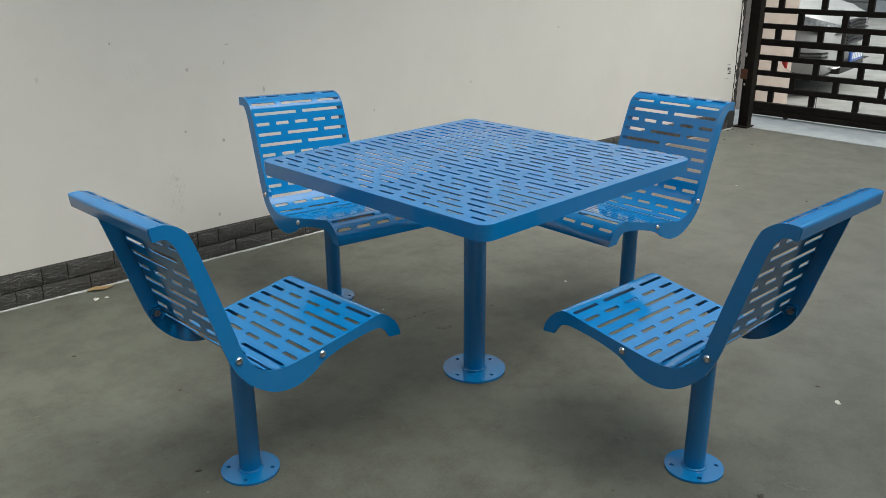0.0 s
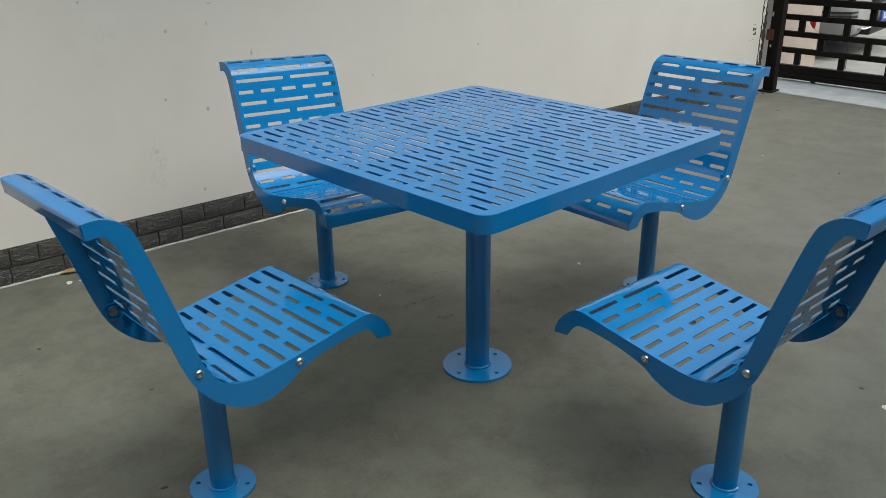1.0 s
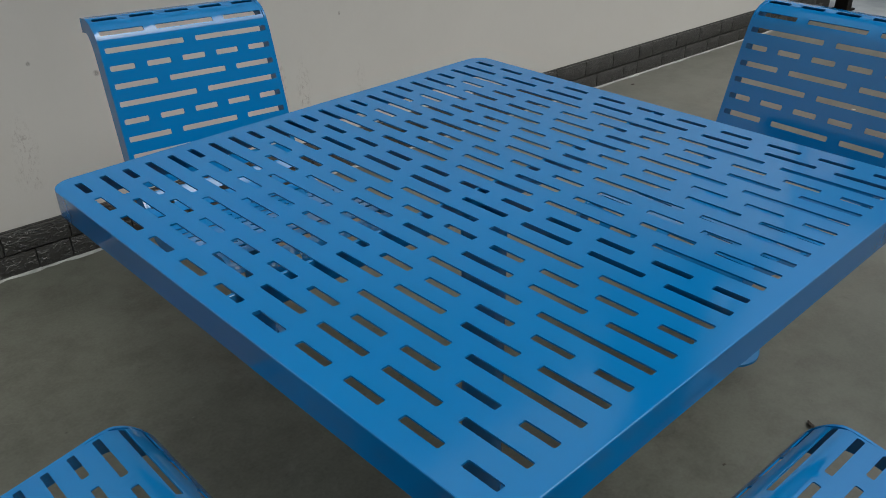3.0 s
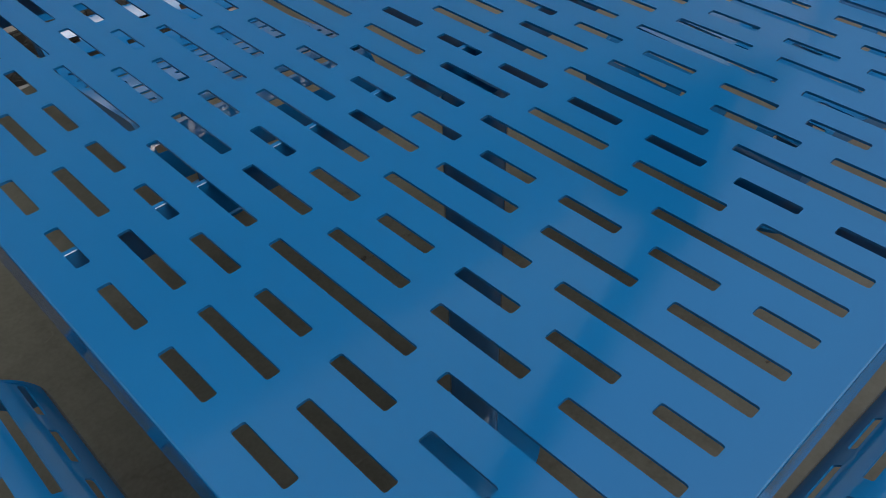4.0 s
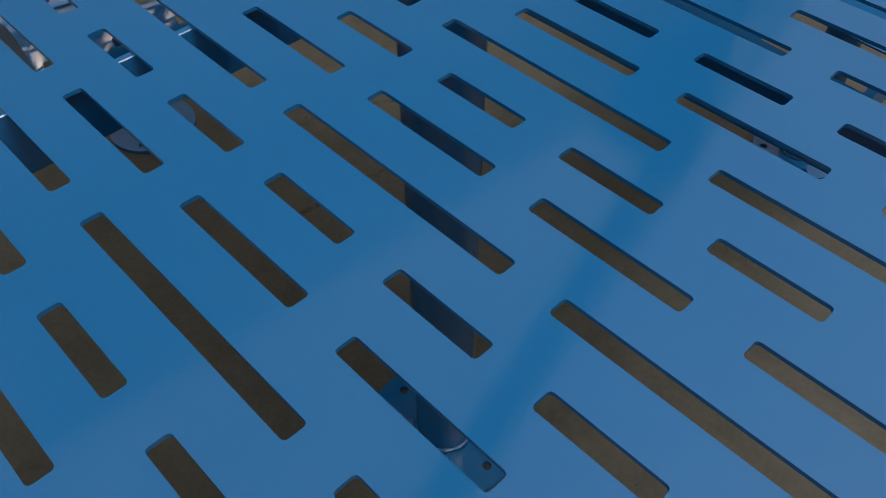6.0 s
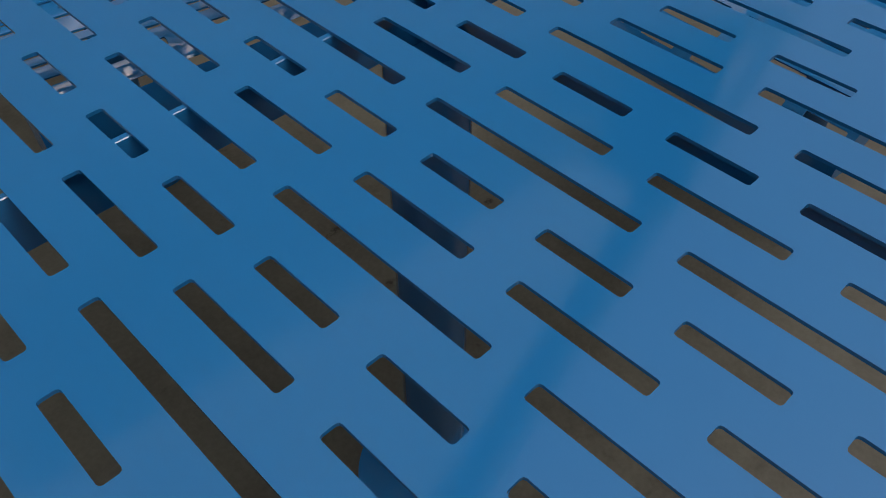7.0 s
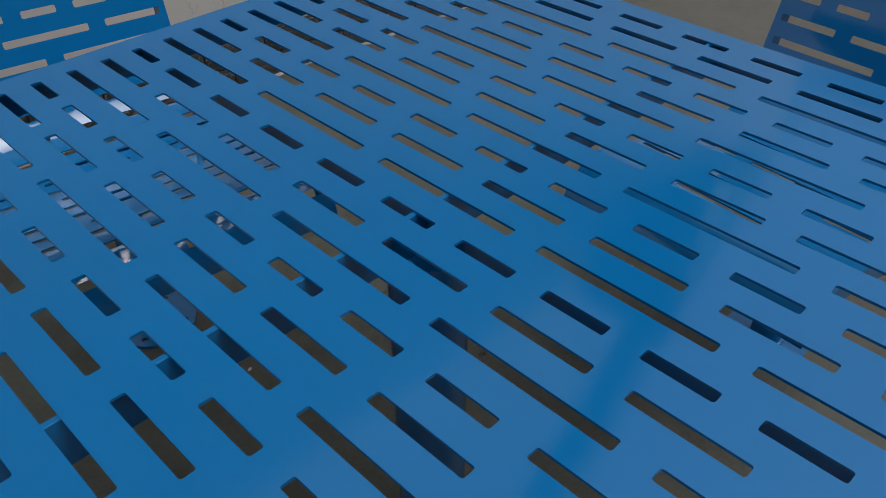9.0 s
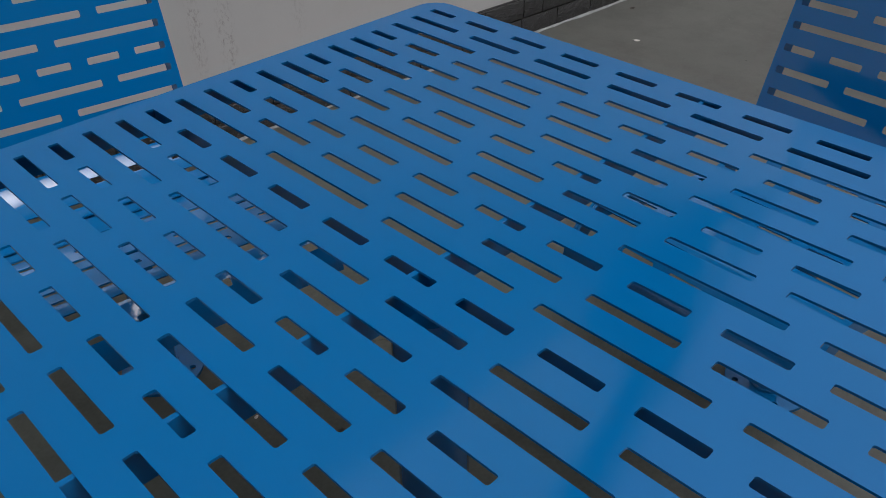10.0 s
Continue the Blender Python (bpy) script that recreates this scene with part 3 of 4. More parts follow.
def build_chair():
    chair = thing("picnic_chair", "blue powder-coated steel chair with curved slotted seat on one post", "chair", group="chairs round the table")
    line = catmull([(x, z, 0) for x, z in SEAT_LINE], 8)
    run = [0.0]
    for a, b in zip(line, line[1:]):
        run.append(run[-1] + (b - a).length)
    total = run[-1]

    def at(t):
        t = min(max(t, 0.0), total)
        i = max(k for k in range(len(run) - 1) if run[k] <= t + 1e-9)
        k = (t - run[i]) / (run[i + 1] - run[i])
        p = line[i].lerp(line[i + 1], k)
        d = (line[min(i + 2, len(line) - 1)] - line[max(i - 1, 0)]).normalized()
        return Vector((p.x, 0, p.y)), Vector((-d.y, 0, d.x))

    def place(s, t):
        p, nrm = at(t)
        return p + Vector((0, s, 0)), nrm
    counts = {"S": 5, "M": 3, "L": 2}
    share = {"S": 1.0, "M": 0.71, "L": 1.0}
    kinds = "S L M S L M S M S L M S L S L M S L M S L M S".split()
    inner = HALF_W - PLATE_T
    span = 0.411
    pitch = 0.0410
    first = 0.0570
    bands = []
    for i, k in enumerate(kinds):
        c = first + i * pitch
        slots = [((a - 0.5) * span, (b - 0.5) * span) for a, b in row_slots(k, counts, share, 0.0715)]
        bands.append((c - pitch / 2, c + pitch / 2, 0.0062, slots, 0.005 if i == len(kinds) - 1 else 0.0))
    bm = bmesh.new()
    lead = [k * 0.006 for k in range(1, 8)]
    perforated(bm, place, bands, -inner, inner, 0.0, total, SHEET_T, 0.0026, extra_t=[t for t in lead if t < bands[0][0] - 0.002] + [t for t in (total - 0.024, total - 0.016, total - 0.008) if t > bands[-1][1] + 0.002])
    # close the two free ends of the sheet
    for t in (0.0, total):
        p, nrm = at(t)
        loft(bm, [[p + Vector((0, -inner, 0)), p + Vector((0, inner, 0))], [p - nrm * SHEET_T + Vector((0, -inner, 0)), p - nrm * SHEET_T + Vector((0, inner, 0))]], closed=False)
    bmesh.ops.remove_doubles(bm, verts=bm.verts, dist=0.00002)
    # the sheet's rear edge, folded down
    fold = [(0.2908, 0.8246), (0.2946, 0.8240), (0.2974, 0.8218), (0.2985, 0.8185), (0.2980, 0.8120), (0.2945, 0.7915), (0.2920, 0.7918), (0.2955, 0.8122), (0.2958, 0.8180), (0.2935, 0.8212), (0.2908, 0.8221)]
    loft(bm, [[(x, s, z) for x, z in fold] for s in (-inner, inner)])
    shell = part("seat_shell", bm, BLUE, chair, smooth=50)
    # true normals of the bent sheet
    knots = [at(total * k / 400) for k in range(401)]
    for a, b, c in zip(fold[:4], fold[1:5], fold[2:6]):
        knots.append((Vector((b[0], 0, b[1])), Vector((a[1] - c[1], 0, c[0] - a[0])).normalized()))
    kp = np.array([(p.x, p.z) for p, d in knots])
    kn = np.array([tuple(d) for p, d in knots])
    me = shell.data
    vn = []
    for v in me.vertices:
        q = (kp[:, 0] - v.co.x) ** 2 + (kp[:, 1] - v.co.z) ** 2
        vn.append(Vector(kn[int(q.argmin())]))
    loops = [None] * len(me.loops)
    for f in me.polygons:
        for li in f.loop_indices:
            d = vn[me.loops[li].vertex_index]
            k = d.dot(f.normal)
            loops[li] = d if k > 0.6 else -d if k < -0.6 else f.normal.copy()
    me.normals_split_custom_set([tuple(d) for d in loops])
    # the two cut side plates
    under = catmull([(x, z, 0) for x, z in UNDER_LINE], 8)
    outline = [(p.x, p.y) for p in line] + [(0.2975, 0.8232)] + [(p.x, p.y) for p in under]
    for s in (-1, 1):
        bm = bmesh.new()
        y0, y1 = sorted((s * HALF_W, s * (HALF_W - PLATE_T)))
        a = [bm.verts.new((x, y0, z)) for x, z in outline]
        b = [bm.verts.new((x, y1, z)) for x, z in outline]
        bm.faces.new(a)
        bm.faces.new(b[::-1])
        for i in range(len(a)):
            j = (i + 1) % len(a)
            bm.faces.new((a[i], b[i], b[j], a[j]))
        plate = part("side_plate", bm, BLUE, chair, smooth=35)
        for bx, bz in ((0.121, 0.457), (-0.117, 0.393)):
            bm = bmesh.new()
            side = s * HALF_W
            prof = [(0.0095, 0.0), (0.0095, 0.0015), (0.0088, 0.003), (0.0068, 0.0052), (0.0042, 0.006), (0.0036, 0.006), (0.0036, 0.003)]
            loft(bm, [[(bx + r * math.cos(q), side + s * d, bz + r * math.sin(q)) for q in [2 * math.pi * k / 20 for k in range(20)]] for r, d in prof])
            part("bolt", bm, STEEL, plate, "domed stainless steel bolt")
            bm = bmesh.new()
            side = s * (HALF_W - PLATE_T)
            loft(bm, [[(bx + 0.0095 * math.cos(q), side - s * (0.0065 + d), bz + 0.0095 * math.sin(q)) for q in [2 * math.pi * k / 6 for k in range(6)]] for d in (0.0, 0.007)])
            part("nut", bm, DARKSTEEL, plate, "dull steel hexagon nut")
    # carrier under the seat: two ears bolted to the plates and a cross plate
    bm = bmesh.new()
    box(bm, -0.030, 0.022, -inner + 0.001, inner - 0.001, 0.378, 0.386, 0.001)
    for s in (-1, 1):
        y0, y1 = sorted((s * (inner - 0.0015), s * (inner - 0.0065)))
        box(bm, -0.134, -0.100, y0, y1, 0.376, 0.408, 0.004)
        box(bm, 0.100, 0.138, y0, y1, 0.437, 0.478, 0.008)
    part("seat_carrier", bm, BLUE, chair, smooth=30)
    bm = bmesh.new()
    tube(bm, 0, 0, 0.006, 0.377, 0.0300, 40)
    part("post", bm, BLUE, chair)
    bm = bmesh.new()
    disc_plate(bm, 0.081, 0.062, 0.0062, 0.0, 0.007, 45)
    base = part("base_plate", bm, BLUE, chair, smooth=30)
    bm = bmesh.new()
    weld_bead(bm, 0.0305, 0.008, 0.0045, 48, 8, 8)
    part("weld_bead", bm, BLUE, base)
    return chair


# every seat sits a little askew on its post
SEATS = [(pose(-0.871, 0.044, 0, 0, 0, 179.5), pose(-0.8735, 0.0375, 0, 1.30, -0.37, 179.5)),
         (pose(0.016, -0.834, 0, 0, 0, -91.9), pose(0.0120, -0.8348, 0, -0.75, -0.34, -91.95)),
         (pose(0.064, 0.868, 0, 0, 0, 86.8), pose(0.0397, 0.8608, 0, 2.56, 1.20, 86.79)),
         (pose(0.881, -0.029, 0, 0, 0, -6.0), pose(0.8625, -0.0360, 0, -1.37, 2.30, -6.3))]
first = build_chair()
chairs = [first] + [copy_thing(first, base) for base, seat in SEATS[1:]]
first.matrix_basis = SEATS[0][0]
for ob, (base, seat) in zip(chairs, SEATS):
    for child in ob.children:
        if child.name.split(".")[0] in ("seat_shell", "side_plate", "seat_carrier"):
            child.matrix_basis = base.inverted() @ seat


# ------------------------------------------------------------------ the gate and what stands beyond it
def build_gate():
    gate = thing("sliding_gate", "dark brown welded steel lattice gate standing on a pale threshold", "gate", pose(5.10, 0, 0))
    y_hi, y_lo, top = 1.50, -3.2, 2.10

    def rail(name, z0, z1, x0=-0.02, x1=0.02):
        bm = bmesh.new()
        box(bm, x0, x1, y_lo, y_hi, z0, z1, 0.003)
        return part(name, bm, GATE, gate, smooth=0)
    rail("bottom_rail", 0.022, 0.066, -0.035, 0.035)
    rail("bottom_rail", 0.070, 0.127, -0.028, 0.028)
    zs = [0.114 + 0.1285 * k for k in range(0, 16)]
    for k, z in enumerate(zs[1:], 1):
        if k == 4:
            rail("cover_rail", z - 0.026, z + 0.024, -0.040, 0.021)
        else:
            rail("rail", z - 0.021, z + 0.021)
    mesh = None
    for k, (z0, z1) in enumerate(zip(zs, zs[1:])):
        y = 1.331 if k % 2 == 0 else 1.156
        y += 0.021
        while y > y_lo:
            if mesh is None:
                bm = bmesh.new()
                box(bm, -0.018, 0.018, -0.022, 0.022, 0.019, 0.1095, 0.002)
                mesh = mesh_of(bm, "spacer_bar", GATE, 0)
            ob = new("spacer_bar", mesh)
            ob.parent = gate
            ob.matrix_basis = pose(0, y, z0)
            y -= 0.350
    bm = bmesh.new()
    box(bm, -0.03, 0.03, y_hi, y_hi + 0.10, 0.022, top, 0.004)
    part("stile", bm, GATE, gate, smooth=0)
    for y in (1.2, -0.4, -2.0, -3.0):
        bm = bmesh.new()
        loft(bm, [[(x, y + r * math.cos(q), 0.026 + r * math.sin(q)) for q in [2 * math.pi * i / 20 for i in range(20)]] for x, r in ((-0.012, 0.020), (-0.008, 0.023), (0.008, 0.023), (0.012, 0.020))])
        part("wheel", bm, GATE, gate)


build_gate()

# gate post at the end of the wall
post = thing("gate_post", "dark steel gate post with a rusty latch plate", "post", pose(4.600, 1.318, 0))
bm = bmesh.new()
box(bm, -0.036, 0.036, -0.040, 0.040, 0.010, 2.30, 0.004)
part("shaft", bm, GATE, post, smooth=0)
bm = bmesh.new()
box(bm, -0.070, 0.060, -0.055, 0.060, 0.0, 0.012, 0.003)
part("foot_plate", bm, GATE, post, smooth=0)
bm = bmesh.new()
box(bm, -0.044, -0.036, 0.004, 0.060, 0.385, 0.465, 0.006)
part("latch_plate", bm, RUST, post, "rusty reddish iron plate", smooth=0)
for dz, dy, tall in ((0.345, 0.020, 1.3), (0.575, 0.030, 2.2)):
    bm = bmesh.new()
    bmesh.ops.create_uvsphere(bm, u_segments=10, v_segments=6, radius=0.008, matrix=Matrix.LocRotScale((-0.037, dy, dz), None, (0.25, 1, tall)))
    part("paint_blob", bm, WALL, post, "blob of cream wall paint")

# flaking black sealant down the end of the wall
rnd = random.Random(11)
for name, x_off, w_min, w_max in (("sealant_strip", -0.060, 0.003, 0.020), ("sealant_strip", -0.014, 0.010, 0.070)):
    bm = bmesh.new()
    rows, z, prev = [], 0.0, 0.5
    while z < 2.3:
        prev = min(max(prev + rnd.uniform(-0.45, 0.45), 0.0), 1.0)
        w = w_min + (w_max - w_min) * prev ** 2
        c = 4.52 + x_off + rnd.uniform(-0.005, 0.005)
        d = 0.003 + 0.006 * rnd.random()
        y = wall_y(c)
        rows.append([(c - w / 2, y + 0.004, z), (c - w / 4, y - d, z), (c + w / 4, y - d, z), (c + w / 2, y + 0.004, z)])
        z += rnd.uniform(0.008, 0.030)
    loft(bm, rows)
    tagged(part(name, bm, CHARRED, smooth=25), "flaking black sealant strip down the wall's end", "sealant", kind="structure")

# small stencilled lines on the wall near the gate, too worn to read
stencil = thing("stencil_mark", "worn black stencilled lines on the cream wall", "marking", pose(4.37, wall_y(4.37) - 0.0015, 0, 0, 0, -3.66))
for z, x0, x1, h in ((0.512, -0.030, 0.010, 0.003), (0.470, -0.020, -0.002, 0.022), (0.474, 0.006, 0.020, 0.014), (0.440, -0.014, 0.024, 0.010), (0.452, 0.010, 0.022, 0.012), (0.405, -0.060, 0.000, 0.002)):
    bm = bmesh.new()
    box(bm, x0, x1, -0.001, 0.001, z, z + h)
    part("ink_bar", bm, INK, stencil, smooth=0)

# plastered wall beyond the gate, and an unseen pale building added to block low sky
bm = bmesh.new()
slab(bm, [(5.30, 1.62), (5.62, 1.430), (5.70, 1.515), (5.38, 1.705), (5.38, 4.2), (5.30, 4.2)], -0.02, 3.0)
tagged(part("wall_street", bm, PINKWALL, smooth=0), "pinkish beige plastered wall outside the gate", "wall", kind="structure")
far = thing("street_building", "unseen pale building with shuttered openings, added across the street to block low sky", "building", pose(17, 0, 0))
bm = bmesh.new()
box(bm, 0, 4, -16, 16, -0.02, 9.0, 0.02)
part("wall", bm, PALE, far, smooth=0)
for y in range(-14, 15, 4):
    bm = bmesh.new()
    box(bm, -0.06, 0.02, y - 1.3, y + 1.3, 0.0, 2.6, 0.01)
    for k in range(12):
        box(bm, -0.08, -0.05, y - 1.25, y + 1.25, 0.1 + k * 0.2, 0.26 + k * 0.2, 0.01)
    part("shutter", bm, FARWALL, far, smooth=0)


def build_car():
    car = thing("parked_car", "white parked car with a black slatted grille outside the gate", "car", pose(7.06, 1.46, 0, 0, 0, 96))
    # stations along the car: x, half width at belt, bottom, bonnet or belt height, roof height or None
    def section(x, w, z0, zb, zr):
        pts = [(w * 0.86, z0), (w * 0.98, z0 + 0.12), (w, (z0 + zb) / 2), (w * 0.97, zb - 0.06), (w * 0.90, zb)]
        pts += [(w * 0.72, zr), (w * 0.40, zr + 0.03)] if zr > zb + 0.1 else [(w * 0.70, zb + 0.03), (w * 0.35, zb + 0.05)]
        return [(x, y, z) for y, z in pts] + [(x, -y, z) for y, z in reversed(pts)]
    bm = bmesh.new()
    st = [(0.02, 0.66, 0.30, 0.62, 0), (0.06, 0.76, 0.22, 0.70, 0), (0.20, 0.84, 0.20, 0.78, 0), (0.44, 0.87, 0.20, 0.85, 0), (1.20, 0.88, 0.20, 0.95, 0.97),
          (1.25, 0.88, 0.20, 0.95, 0.98), (1.95, 0.88, 0.20, 0.96, 1.42), (2.8, 0.88, 0.20, 0.97, 1.46), (3.78, 0.86, 0.24, 0.99, 1.27), (4.1, 0.84, 0.26, 1.0, 1.06), (4.3, 0.78, 0.30, 0.92, 0)]
    # the bottom edge rises over the wheels
    for hub, belt, roof in ((0.80, 0.90, 0.0), (3.40, 0.98, 1.39)):
        for d in (-0.35, -0.30, -0.20, -0.07, 0.07, 0.20, 0.30, 0.35):
            st.append((hub + d, 0.875, 0.31 + math.sqrt(0.352 ** 2 - d * d), belt + 0.12 * d, roof))
    st.sort()
    loft(bm, [section(*a) for a in st])
    bmesh.ops.subdivide_edges(bm, edges=bm.edges[:], cuts=1, smooth=0.6, use_grid_fill=True)
    body = part("body", bm, WHITECAR, car, smooth=60)
    bm = bmesh.new()
    box(bm, -0.02, 0.05, -0.34, 0.34, 0.46, 0.70, 0.03, 2)
    grille = part("grille", bm, BLACKPLASTIC, car, "black grille with curved slats")
    for k in range(7):
        bm = bmesh.new()
        z = 0.485 + k * 0.033
        w = 0.30
        rings = []
        for i in range(13):
            u = -1 + i / 6
            y = u * w
            zz = z + 0.022 * (1 - u * u)
            rings.append([(-0.035, y, zz - 0.005), (-0.028, y, zz + 0.006), (-0.010, y, zz + 0.005), (-0.010, y, zz - 0.006)])
        loft(bm, rings)
        part("slat", bm, BLACKPLASTIC, grille)
    bm = bmesh.new()
    box(bm, -0.03, 0.08, -0.42, 0.42, 0.20, 0.29, 0.02, 2)
    part("lower_intake", bm, BLACKPLASTIC, car)
    # black box added to deepen the shade beneath the car
    bm = bmesh.new()
    box(bm, 0.16, 4.10, -0.64, 0.64, 0.13, 0.26, 0.04, 2)
    part("underbody_shade", bm, BLACKPLASTIC, car, "black box added under the body for the shade there", smooth=0)
    for s in (-1, 1):
        bm = bmesh.new()
        for z0, z1, x1 in ((0.418, 0.436, 0.40), (0.380, 0.400, 0.34)):
            loft(bm, [[(x, s * (w - 0.02), z0), (x, s * (w + 0.006), z0), (x, s * (w + 0.006), z1), (x, s * (w - 0.02), z1)] for x, w in ((0.03, 0.69), (0.06, 0.765), (0.18, 0.832), (x1 - 0.10, 0.852))])
        part("bumper_slot", bm, BLACKPLASTIC, car, "black air slot in the bumper corner", smooth=0)
    bm = bmesh.new()
    box(bm, -0.035, 0.06, -0.60, 0.60, 0.270, 0.285, 0.006)
    part("bumper_trim", bm, CHROME, car)
    for s in (-1, 1):
        bm = bmesh.new()
        # swept lens that wraps round the wing
        wrap = [(0.018, 0.36, 0.60, 0.655), (0.034, 0.58, 0.595, 0.69), (0.09, 0.735, 0.60, 0.72), (0.20, 0.832, 0.645, 0.755), (0.34, 0.868, 0.70, 0.785), (0.46, 0.876, 0.755, 0.79)]
        loft(bm, [[(x - 0.012, s * (y + 0.010), z0), (x + 0.03, s * (y - 0.05), z0), (x + 0.03, s * (y - 0.05), z1), (x - 0.012, s * (y + 0.010), z1)] for x, y, z0, z1 in wrap])
        lamp = part("headlight", bm, LENS, car, "clear swept headlight")
        bm = bmesh.new()
        loft(bm, [[(x - 0.016, s * (y + 0.013), z0 - 0.012), (x + 0.02, s * (y - 0.04), z0 - 0.012), (x + 0.02, s * (y - 0.04), z0 + 0.006), (x - 0.016, s * (y + 0.013), z0 + 0.006)] for x, y, z0, z1 in wrap])
        part("lamp_rim", bm, BLACKPLASTIC, lamp, "black lower rim of the headlight")
        for x in (0.80, 3.40):
            bm = bmesh.new()
            loft(bm, [[(x + r * math.cos(q), s * y, 0.31 + r * math.sin(q)) for q in [2 * math.pi * i / 32 for i in range(32)]] for y, r in ((0.66, 0.28), (0.67, 0.31), (0.86, 0.31), (0.885, 0.28), (0.885, 0.19), (0.86, 0.185))])
            tyre = part("tyre", bm, RUBBER, car)
            bm = bmesh.new()
            loft(bm, [[(x + r * math.cos(q), s * y, 0.31 + r * math.sin(q)) for q in [2 * math.pi * i / 32 for i in range(32)]] for y, r in ((0.84, 0.185), (0.872, 0.18), (0.876, 0.05), (0.885, 0.03))])
            part("rim", bm, CHROME, tyre)
    bm = bmesh.new()
    box(bm, -0.060, -0.036, -0.22, 0.22, 0.300, 0.410, 0.006)
    plate = part("number_plate", bm, PLATEBLUE, car, "blue number plate with white bars")
    for k in range(6):
        bm = bmesh.new()
        box(bm, -0.063, -0.0605, -0.185 + k * 0.063, -0.145 + k * 0.063, 0.325, 0.385)
        part("plate_bar", bm, PLATEWHITE, plate, smooth=0)
    bm = bmesh.new()
    loft(bm, [[(1.22 + d, -0.70, 1.005), (1.22 + d, 0.70, 1.005), (1.90 + d, 0.60, 1.42), (1.90 + d, -0.60, 1.42)] for d in (-0.02, 0.0)])
    part("windscreen", bm, BLACKPLASTIC, car)


build_car()

marker = thing("warning_flag", "small red plastic flag on a thin bent wire", "flag", pose(5.40, 1.36, 0))
bm = bmesh.new()
bend = catmull([(0.0, 0.03, 0.395), (0.0, -0.02, 0.360), (0.0, -0.10, 0.350), (0.0, -0.22, 0.340), (0.0, -0.27, 0.24), (0.0, -0.28, -0.012)], 5)
loft(bm, [[(p.x + 0.004 * math.cos(q), p.y + 0.003 * math.sin(q), p.z + 0.003 * math.sin(q)) for q in (0, 1.57, 3.14, 4.71)] for p in bend])
part("wire", bm, BLACKPLASTIC, marker)
bm = bmesh.new()
loft(bm, [[(0.006 * math.cos(q), 0.024 + 0.010 * math.sin(q), 0.385) for q in [k * 0.785 for k in range(8)]], [(0.012 * math.cos(q), 0.026 * math.sin(q) + 0.036, 0.425) for q in [k * 0.785 for k in range(8)]], [(0.010 * math.cos(q), 0.020 * math.sin(q) + 0.040, 0.455) for q in [k * 0.785 for k in range(8)]]])
part("flag", bm, REDFLAG, marker, "red plastic cone")


# ------------------------------------------------------------------ small things on the floor
def crumb(name, label, category, x, y, size, mat, seed, flat=0.4, z=0.0, group=""):
    rnd = random.Random(seed)
    bm = bmesh.new()
    bmesh.ops.create_icosphere(bm, subdivisions=2, radius=size)
    for v in bm.verts:
        k = 0.55 + 0.75 * rnd.random()
        v.co = Vector((v.co.x * k * 1.5, v.co.y * k, max(v.co.z * k * flat, -size * flat * 0.4)))
    lo = min(v.co.z for v in bm.verts)
    ob = part(name, bm, mat, None, "", 30, pose(x, y, z - lo - 0.0005, 0, 0, rnd.uniform(0, 360)))
    return tagged(ob, label, category, group)


for k, (x, y, sz) in enumerate(((0.66, -0.98, 0.008), (0.88, 0.28, 0.006), (-0.66, 1.56, 0.010), (-0.62, 1.55, 0.007), (2.21, 1.19, 0.008), (2.87, 0.50, 0.007), (0.12, 0.62, 0.004))):
    crumb("plaster_chip", "pale chip of plaster lying on the concrete floor", "debris", x, y, sz, CHIP, 40 + k, group="chips on the floor")
for k, (x, y, sz) in enumerate(((-0.94, 1.10, 0.007), (0.72, -0.89, 0.008), (0.02, -1.03, 0.012), (0.50, -0.245, 0.005), (-0.98, 0.14, 0.008), (-0.79, 0.60, 0.007), (1.6, 0.9, 0.006), (2.49, 1.40, 0.010), (4.43, 1.33, 0.014), (4.47, 1.30, 0.012), (4.36, 1.34, 0.010), (4.03, 1.19, 0.009), (4.01, 0.96, 0.007), (2.83, 0.05, 0.009), (4.38, 1.27, 0.008), (4.25, 0.93, 0.006))):
    crumb("dirt_crumb", "dark crumb of dirt lying on the concrete floor", "debris", x, y, sz * 0.7, DIRT, 70 + k, group="crumbs on the floor")


def dry_leaf(x, y, turn, ln, wd, mat, label):
    bm = bmesh.new()
    rows = []
    for i in range(9):
        u = i / 8
        w = wd * math.sin(math.pi * min(0.02 + u * 0.96, 1)) ** 0.8
        z = 0.004 + 0.010 * u * (1 - u) + 0.003 * math.sin(7 * u)
        rows.append([((u - 0.5) * ln, -w, z + 0.004), ((u - 0.5) * ln, 0, z), ((u - 0.5) * ln, w, z + 0.005), ((u - 0.5) * ln, 0, z - 0.0012)])
    loft(bm, rows)
    lo = min(v.co.z for v in bm.verts)
    return tagged(part("dry_leaf", bm, mat, None, "", 60, pose(x, y, -lo, 0, 0, turn)), label, "leaf")


dry_leaf(-0.60, 1.655, -10, 0.11, 0.022, LEAF, "curled brown dry leaf lying beside the skirting")
dry_leaf(0.745, -0.318, 50, 0.030, 0.006, DIRT, "tiny dark dry leaf lying on the concrete")

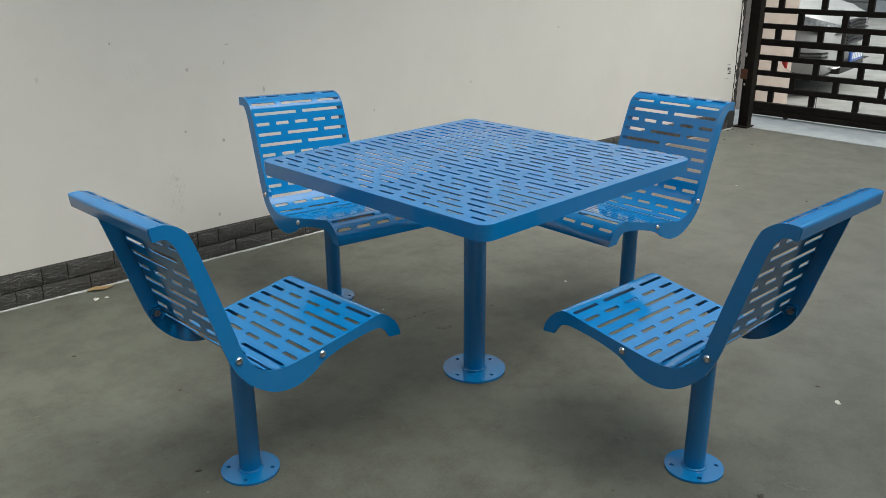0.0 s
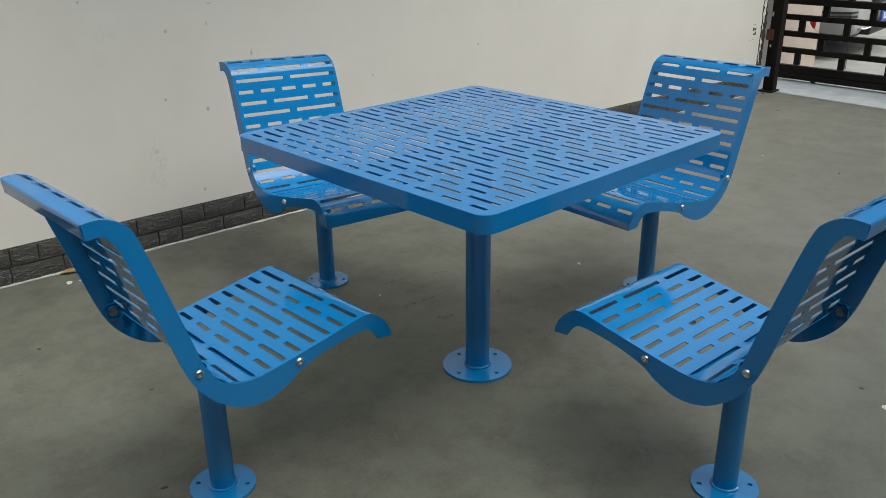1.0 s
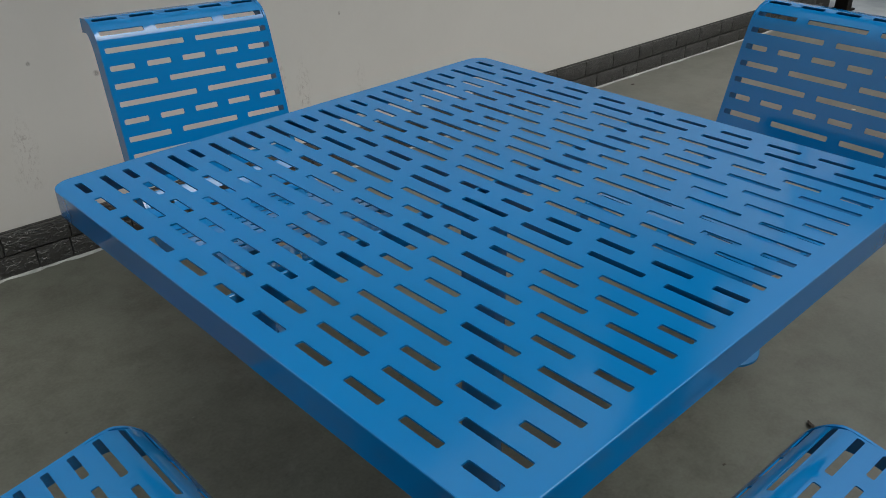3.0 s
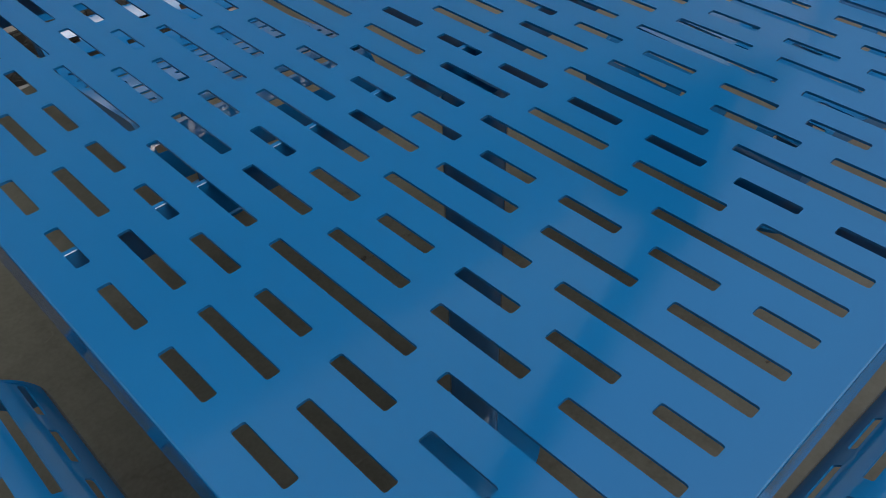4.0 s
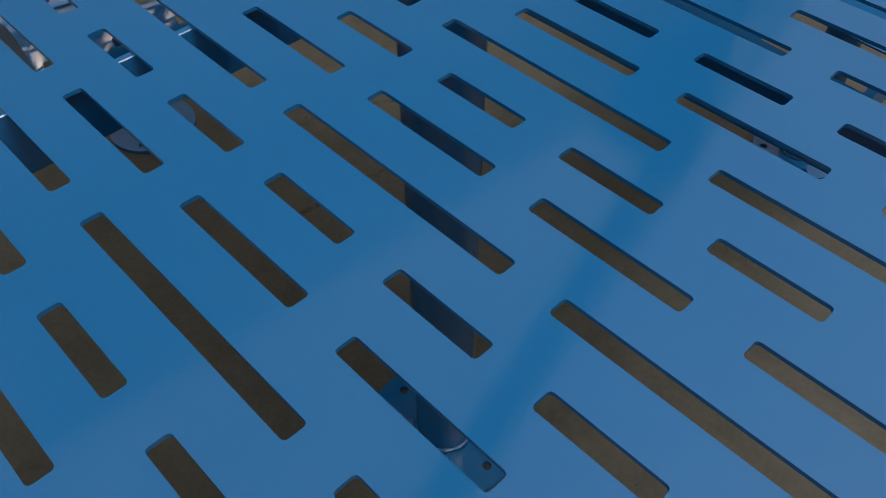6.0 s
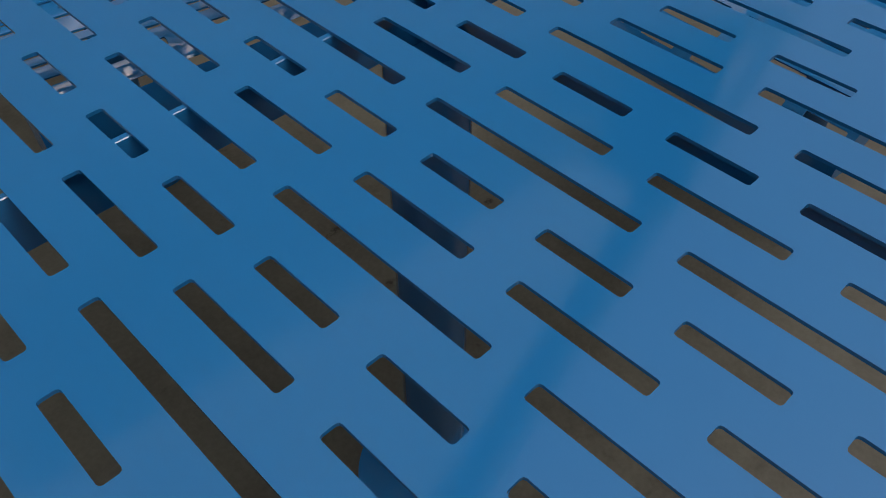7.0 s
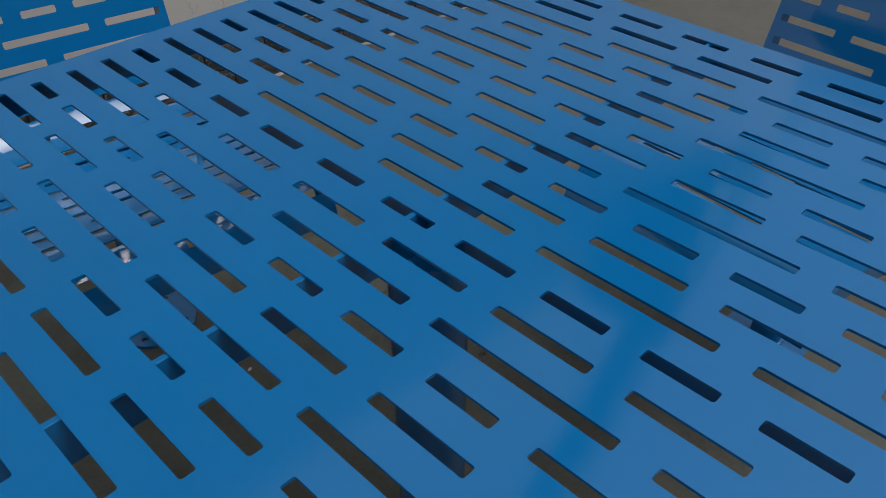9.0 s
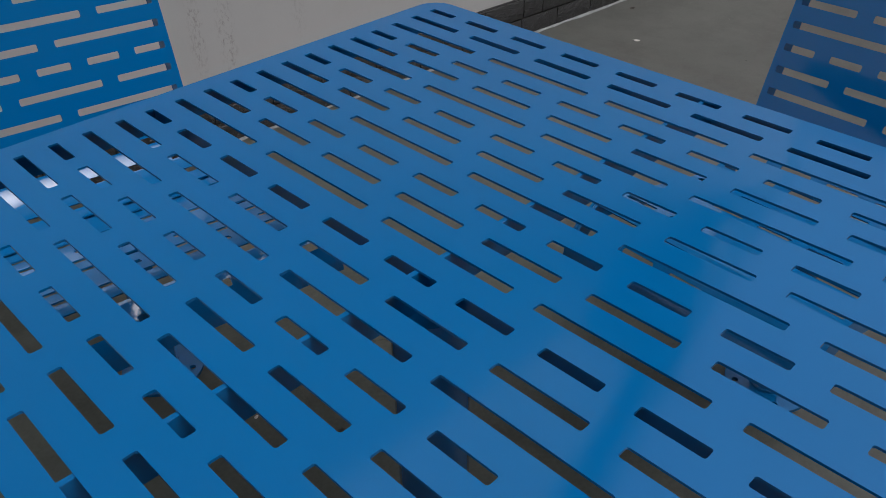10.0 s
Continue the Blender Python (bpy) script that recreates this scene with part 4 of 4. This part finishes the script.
# ------------------------------------------------------------------ moulded skirting, brick by brick
bm = bmesh.new()
x0, x1 = -5.19, 4.49
slab(bm, [(x0, wall_y(x0) - 0.012), (x1, wall_y(x1) - 0.012), (x1, wall_y(x1) + 0.004), (x0, wall_y(x0) + 0.004)], -0.01, 0.144)
baseboard = tagged(part("baseboard", bm, MORTAR, smooth=0), "dark embossed brick-pattern skirting in two courses", "skirting", kind="structure")
rnd = random.Random(5)
COURSE = 0.072
bricks = []
for k in range(8):
    bm = bmesh.new()
    nx, nz = 10, 4
    front = [[bm.verts.new((i / nx, -0.008 if i in (0, nx) or j in (0, nz) else -0.011 - 0.003 * rnd.random(), (COURSE - 0.004) * j / nz)) for i in range(nx + 1)] for j in range(nz + 1)]
    for j in range(nz):
        for i in range(nx):
            bm.faces.new((front[j][i], front[j][i + 1], front[j + 1][i + 1], front[j + 1][i]))
    back = [bm.verts.new(p) for p in ((0, 0, 0), (1, 0, 0), (1, 0, COURSE - 0.004), (0, 0, COURSE - 0.004))]
    bm.faces.new((*front[0][::-1], back[0], back[1]))
    bm.faces.new((*front[-1], back[2], back[3]))
    bm.faces.new((*[r[0] for r in front], back[3], back[0]))
    bm.faces.new((*[r[-1] for r in front][::-1], back[1], back[2]))
    bricks.append(mesh_of(bm, "brick", PANEL, 50))
turn = math.degrees(math.atan2(-0.064, 1))
# each moulded sheet repeats three long bricks and a short one
for course, start in ((0, -0.129), (1, -0.018)):
    for sheet in range(-4, 8):
        x = start + 0.69 * sheet
        for ln in (0.196, 0.195, 0.196, 0.103):
            if x + ln < 4.49:
                ob = new("brick", bricks[rnd.randrange(8)])
                ob.parent = baseboard
                ob.matrix_basis = pose(x, wall_y(x) - 0.0125, 0.002 + course * COURSE, 0, 0, turn) @ Matrix.Diagonal((ln - 0.004, 1, 1, 1))
            x += ln

# pale line of cement slurry along the foot of the skirting
bm = bmesh.new()
rnd = random.Random(21)
rows, x = [], -2.3
while x < 4.5:
    w = rnd.uniform(0.004, 0.016)
    y = wall_y(x) - 0.020
    rows.append([(x, y, 0.0005), (x, y, 0.006), (x, y - w * 0.5, 0.004), (x, y - w, 0.0005)])
    x += rnd.uniform(0.02, 0.06)
loft(bm, rows)
tagged(part("trim", bm, CEMENT, smooth=40), "thin pale line of cement along the skirting's foot", "cement line", kind="structure")
